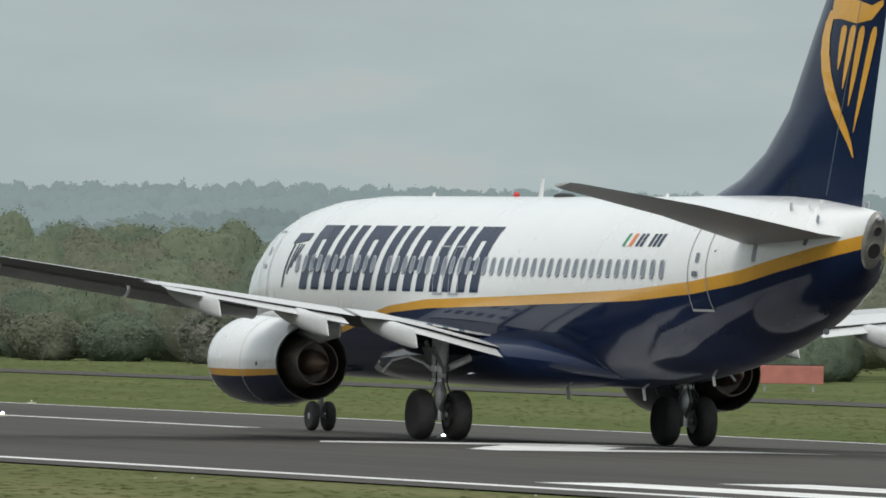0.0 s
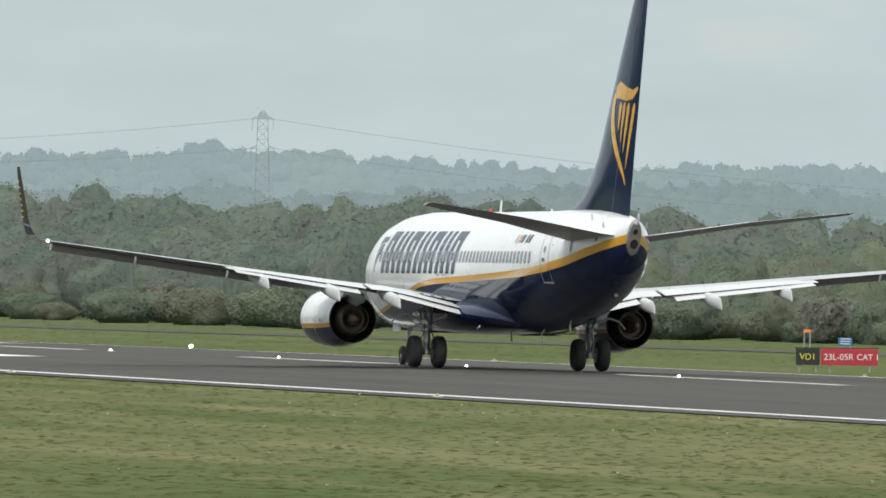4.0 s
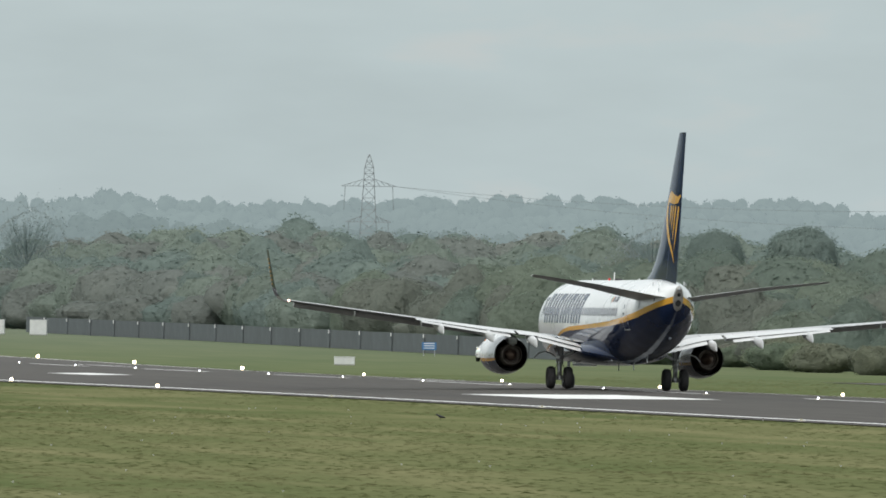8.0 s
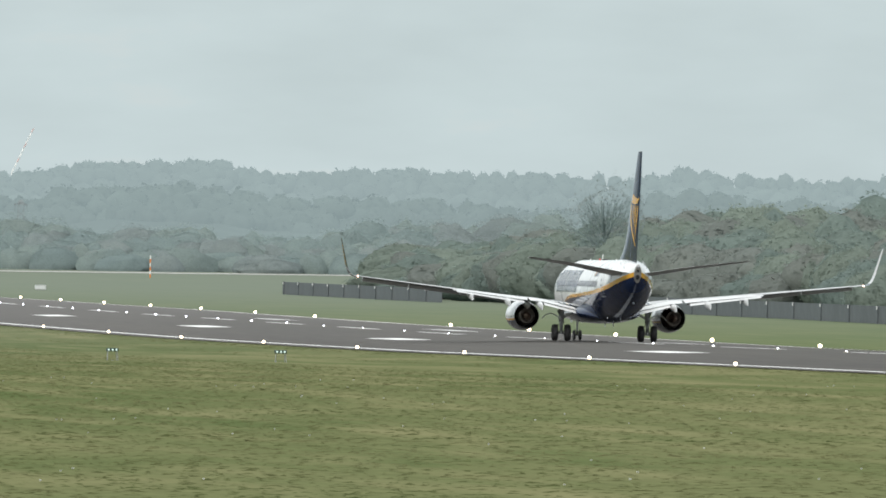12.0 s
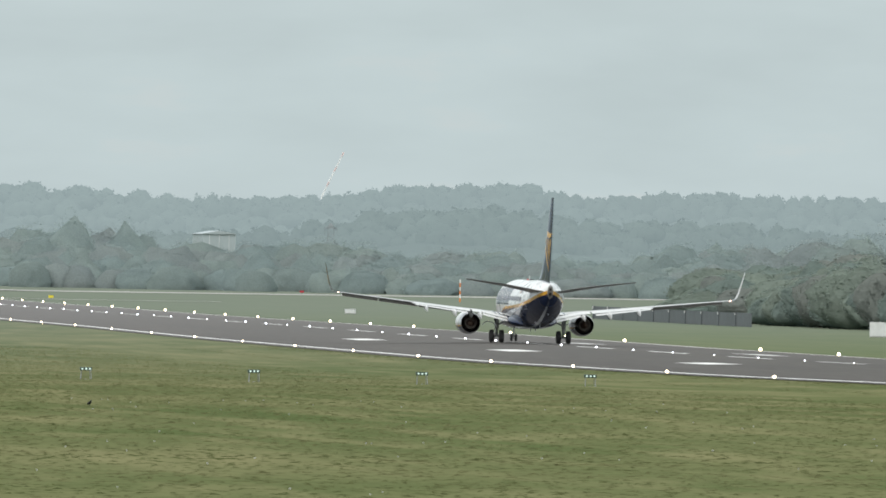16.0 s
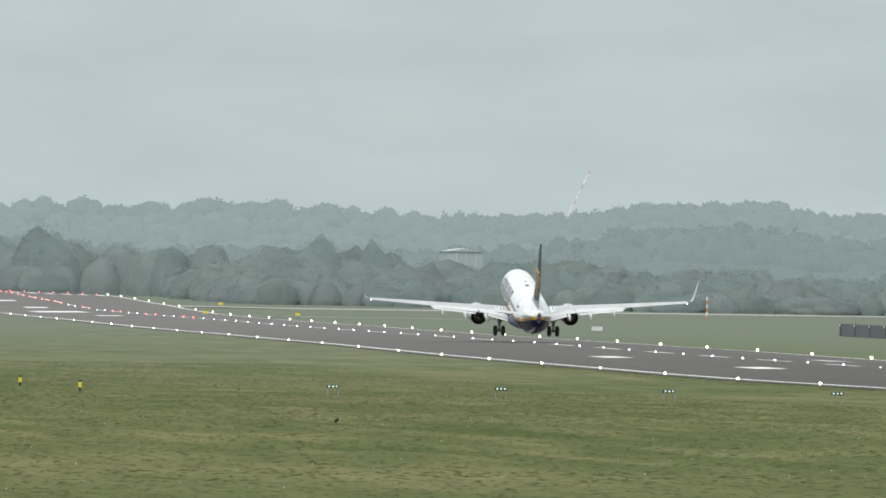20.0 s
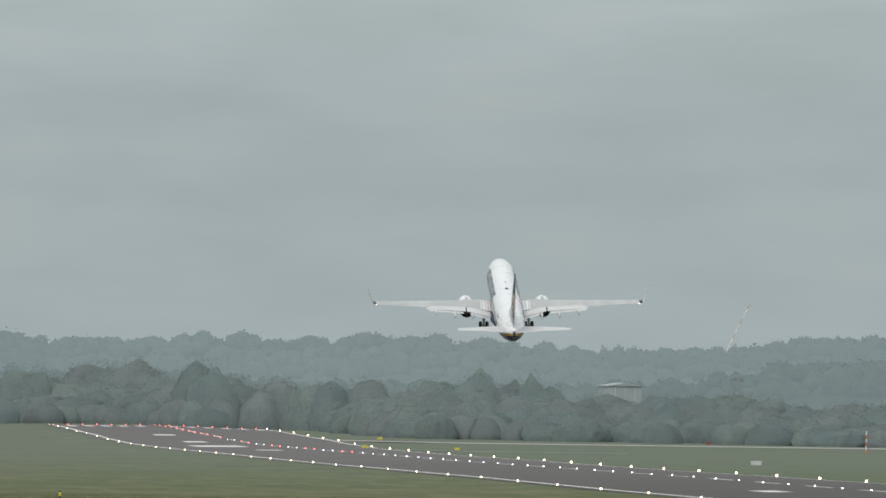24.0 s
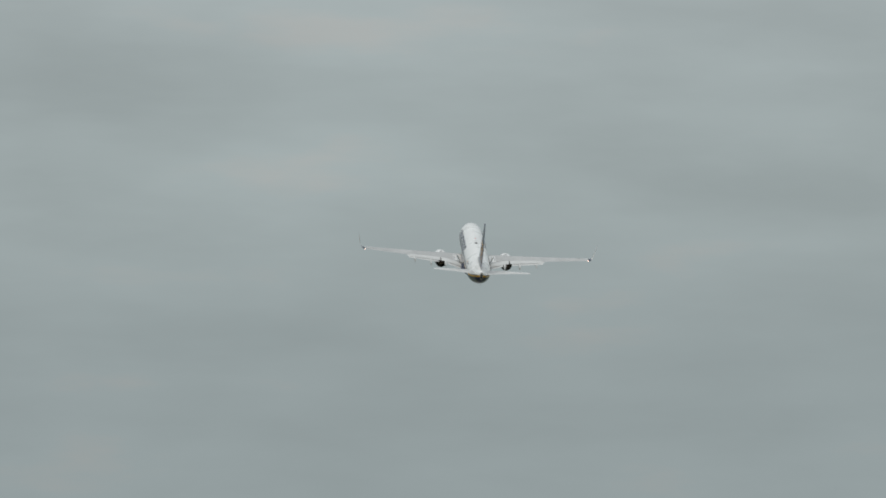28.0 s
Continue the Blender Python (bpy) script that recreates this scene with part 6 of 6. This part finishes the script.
# tower crane jib above the hills
crane = tagged(new("tower_crane"), "white and red lattice crane jib above the hills", "crane")
a = Vector((4790 * math.sin(radians(4.41)), 4790 * math.cos(radians(4.41)), EYE[2] + 4790 * math.tan(radians(0.385))))
b = Vector((4790 * math.sin(radians(4.4955)), 4790 * math.cos(radians(4.4955)), EYE[2] + 4790 * math.tan(radians(0.564))))
CRANEW = material("crane_white", (0.78, 0.77, 0.74), 0.5, vary=0.05)
# red washed out, the distance haze painted into it
CRANER = material("hazed_crane_red", (0.66, 0.50, 0.47), 0.5, vary=0.05)
for k in range(9):
    p, q = a.lerp(b, k / 9), a.lerp(b, (k + 1) / 9)
    bm = bmesh.new()
    for dx in (-0.2, 0.2):
        for dy in (-0.2, 0.2):
            rod_bm(p + Vector((dx, dy, 0)), q + Vector((dx, dy, 0)), 0.06, seg=4, bm=bm)
    for s in (-1, 1):
        rod_bm(p + Vector((-0.2 * s, -0.2, 0)), q + Vector((0.2 * s, -0.2, 0)), 0.05, seg=4, bm=bm)
        rod_bm(p + Vector((-0.2 * s, 0.2, 0)), q + Vector((0.2 * s, 0.2, 0)), 0.05, seg=4, bm=bm)
    part("jib_section", bm, CRANER if k % 3 == 2 else CRANEW, crane)
part("tower", rod_bm(a - Vector((0, 0, 28)), a, 0.25, seg=4), CRANEW, crane)

# pale hall behind the far wood, haze mixed into its cladding colour
HALLGREY = material("hall_cladding", (0.36, 0.41, 0.42), 0.6, vary=0.06, scale=0.3, fine=4)
hall = tagged(new("industrial_hall"), "pale grey industrial hall behind the far trees", "building")
hx, hy = 3420 * math.sin(radians(3.98)), 3420 * math.cos(radians(3.98))
hall.matrix_basis = Matrix.Translation((hx, hy, 7.6)) @ Matrix.Rotation(radians(8), 4, "Z")
part("wall", box_bm(8, 12, 10.2), HALLGREY, hall)
lofted("roof", [[(-4.3, yy, 10.15), (0, yy, 10.95), (4.3, yy, 10.15), (0, yy, 10.1)] for yy in (-6.3, 6.3)], HALLGREY, hall, "pale shallow pitched roof", smooth=False)
for k in range(3):
    part("wall_panel", box_bm(0.12, 0.06, 9.8, -2.4 + 2.4 * k, -6.02, 0.2), GREYBOX, hall)

# red and white mast beside the far taxiway
mast = tagged(new("striped_mast"), "thin red and white striped mast on the far grass", "mast")
mx, my = 2660 * math.sin(radians(4.97)), 2660 * math.cos(radians(4.97))
mast.matrix_basis = Matrix.Translation((mx, my, land_z(mx, my)))
for k in range(6):
    part("mast_section", rod_bm((0, 0, k * 0.7), (0, 0, k * 0.7 + 0.7), 0.13, seg=8), (ORANGE, PALE)[k % 2], mast)


# crows on the grass
def crow(az, d, turn):
    x, y = d * math.sin(radians(az)), d * math.cos(radians(az))
    ob = tagged(new("crow"), "black crow standing in the grass", "bird")
    small = Matrix.Scale(0.68, 4)
    ob.matrix_basis = Matrix.Translation((x, y, land_z(x, y))) @ Matrix.Rotation(radians(turn), 4, "Z") @ small
    rings = [[(r * 0.8 * math.cos(a), yy, zz + r * math.sin(a)) for a in [2 * math.pi * k / 10 for k in range(10)]] for yy, zz, r in ((-0.26, 0.14, 0.015), (-0.14, 0.17, 0.05), (0.0, 0.2, 0.085), (0.1, 0.23, 0.075), (0.16, 0.28, 0.045), (0.2, 0.31, 0.05), (0.26, 0.31, 0.02), (0.33, 0.30, 0.006))]
    lofted("body", rings, FEATHER, ob)
    for s in (-1, 1):
        part("leg", rod_bm((s * 0.035, 0.02, 0.14), (s * 0.04, 0.03, 0), 0.008, seg=5), FEATHER, ob)
        part("wing", rod_bm((s * 0.075, 0.06, 0.22), (s * 0.05, -0.24, 0.16), 0.04, 0.008, 6), FEATHER, ob)


crow(8.46, 516, 70)
crow(3.49, 505, 200)

# rough grass: uncountable tufts over the near field
def grass_field(rg, N, gx, gy):
    """Small leaning blades, shaded as one with the turf below them."""
    gz = np.array([land_z(float(a), float(b)) for a, b in zip(gx, gy)])
    hgt = rg.uniform(0.005, 0.020, N) * (1 + 1.2 * (rg.uniform(0, 1, N) > 0.96))
    wid, ang, away = rg.uniform(0.05, 0.24, N), rg.normal(0, 0.35, N), rg.uniform(0.06, 0.30, N)
    V = np.zeros((N, 3, 3))
    for j, s in enumerate((-1, 1, 0)):
        V[:, j, 0] = gx + s * wid * np.cos(ang) + (rg.normal(0, 0.06, N) if s == 0 else 0)
        V[:, j, 1] = gy + s * wid * np.sin(ang) + (away if s == 0 else 0)
        V[:, j, 2] = gz + (hgt if s == 0 else -0.004)
    me = mesh_of("grass_tufts", V.reshape(-1, 3).tolist(), np.arange(N * 3).reshape(-1, 3).tolist(), TUFT)
    N3 = np.stack([rg.normal(0, 0.12, N), rg.normal(0, 0.12, N), np.ones(N)], 1)
    me.normals_split_custom_set_from_vertices(np.repeat(unit(N3), 3, axis=0).tolist())
    return tagged(new("grass_tufts", me), "rough tufts of green and straw-coloured grass", "grass", kind="stuff")


rg = np.random.default_rng(3)
N = 110000
gy = 170 + 1030 * rg.uniform(0, 1, N) ** 1.6
gx = np.maximum(2, gy * 0.02 + rg.uniform(0, 1, N) * (89.5 - gy * 0.02))
grass_field(rg, N, gx, gy)
N = 50000
gy = 330 + 700 * rg.uniform(0, 1, N) ** 1.4
gx = rg.uniform(137.5, 200, N)
grass_field(rg, N, gx, gy)
# pale seed heads and daisies scattered in the grass
fl = bmesh.new()
for k in range(220):
    y = float(rg.uniform(200, 560))
    x = float(rg.uniform(max(2, y * 0.03), 87))
    bmesh.ops.create_cone(fl, cap_ends=True, segments=5, radius1=0.015, radius2=0.03, depth=0.03, matrix=Matrix.Translation((x, y, land_z(x, y) + float(rg.uniform(0.06, 0.16)))))
me = bpy.data.meshes.new("daisies")
fl.to_mesh(me)
fl.free()
me.materials.append(PALE)
tagged(new("daisies", me), "scattered small white flowers in the grass", "flowers", kind="stuff")


motions()
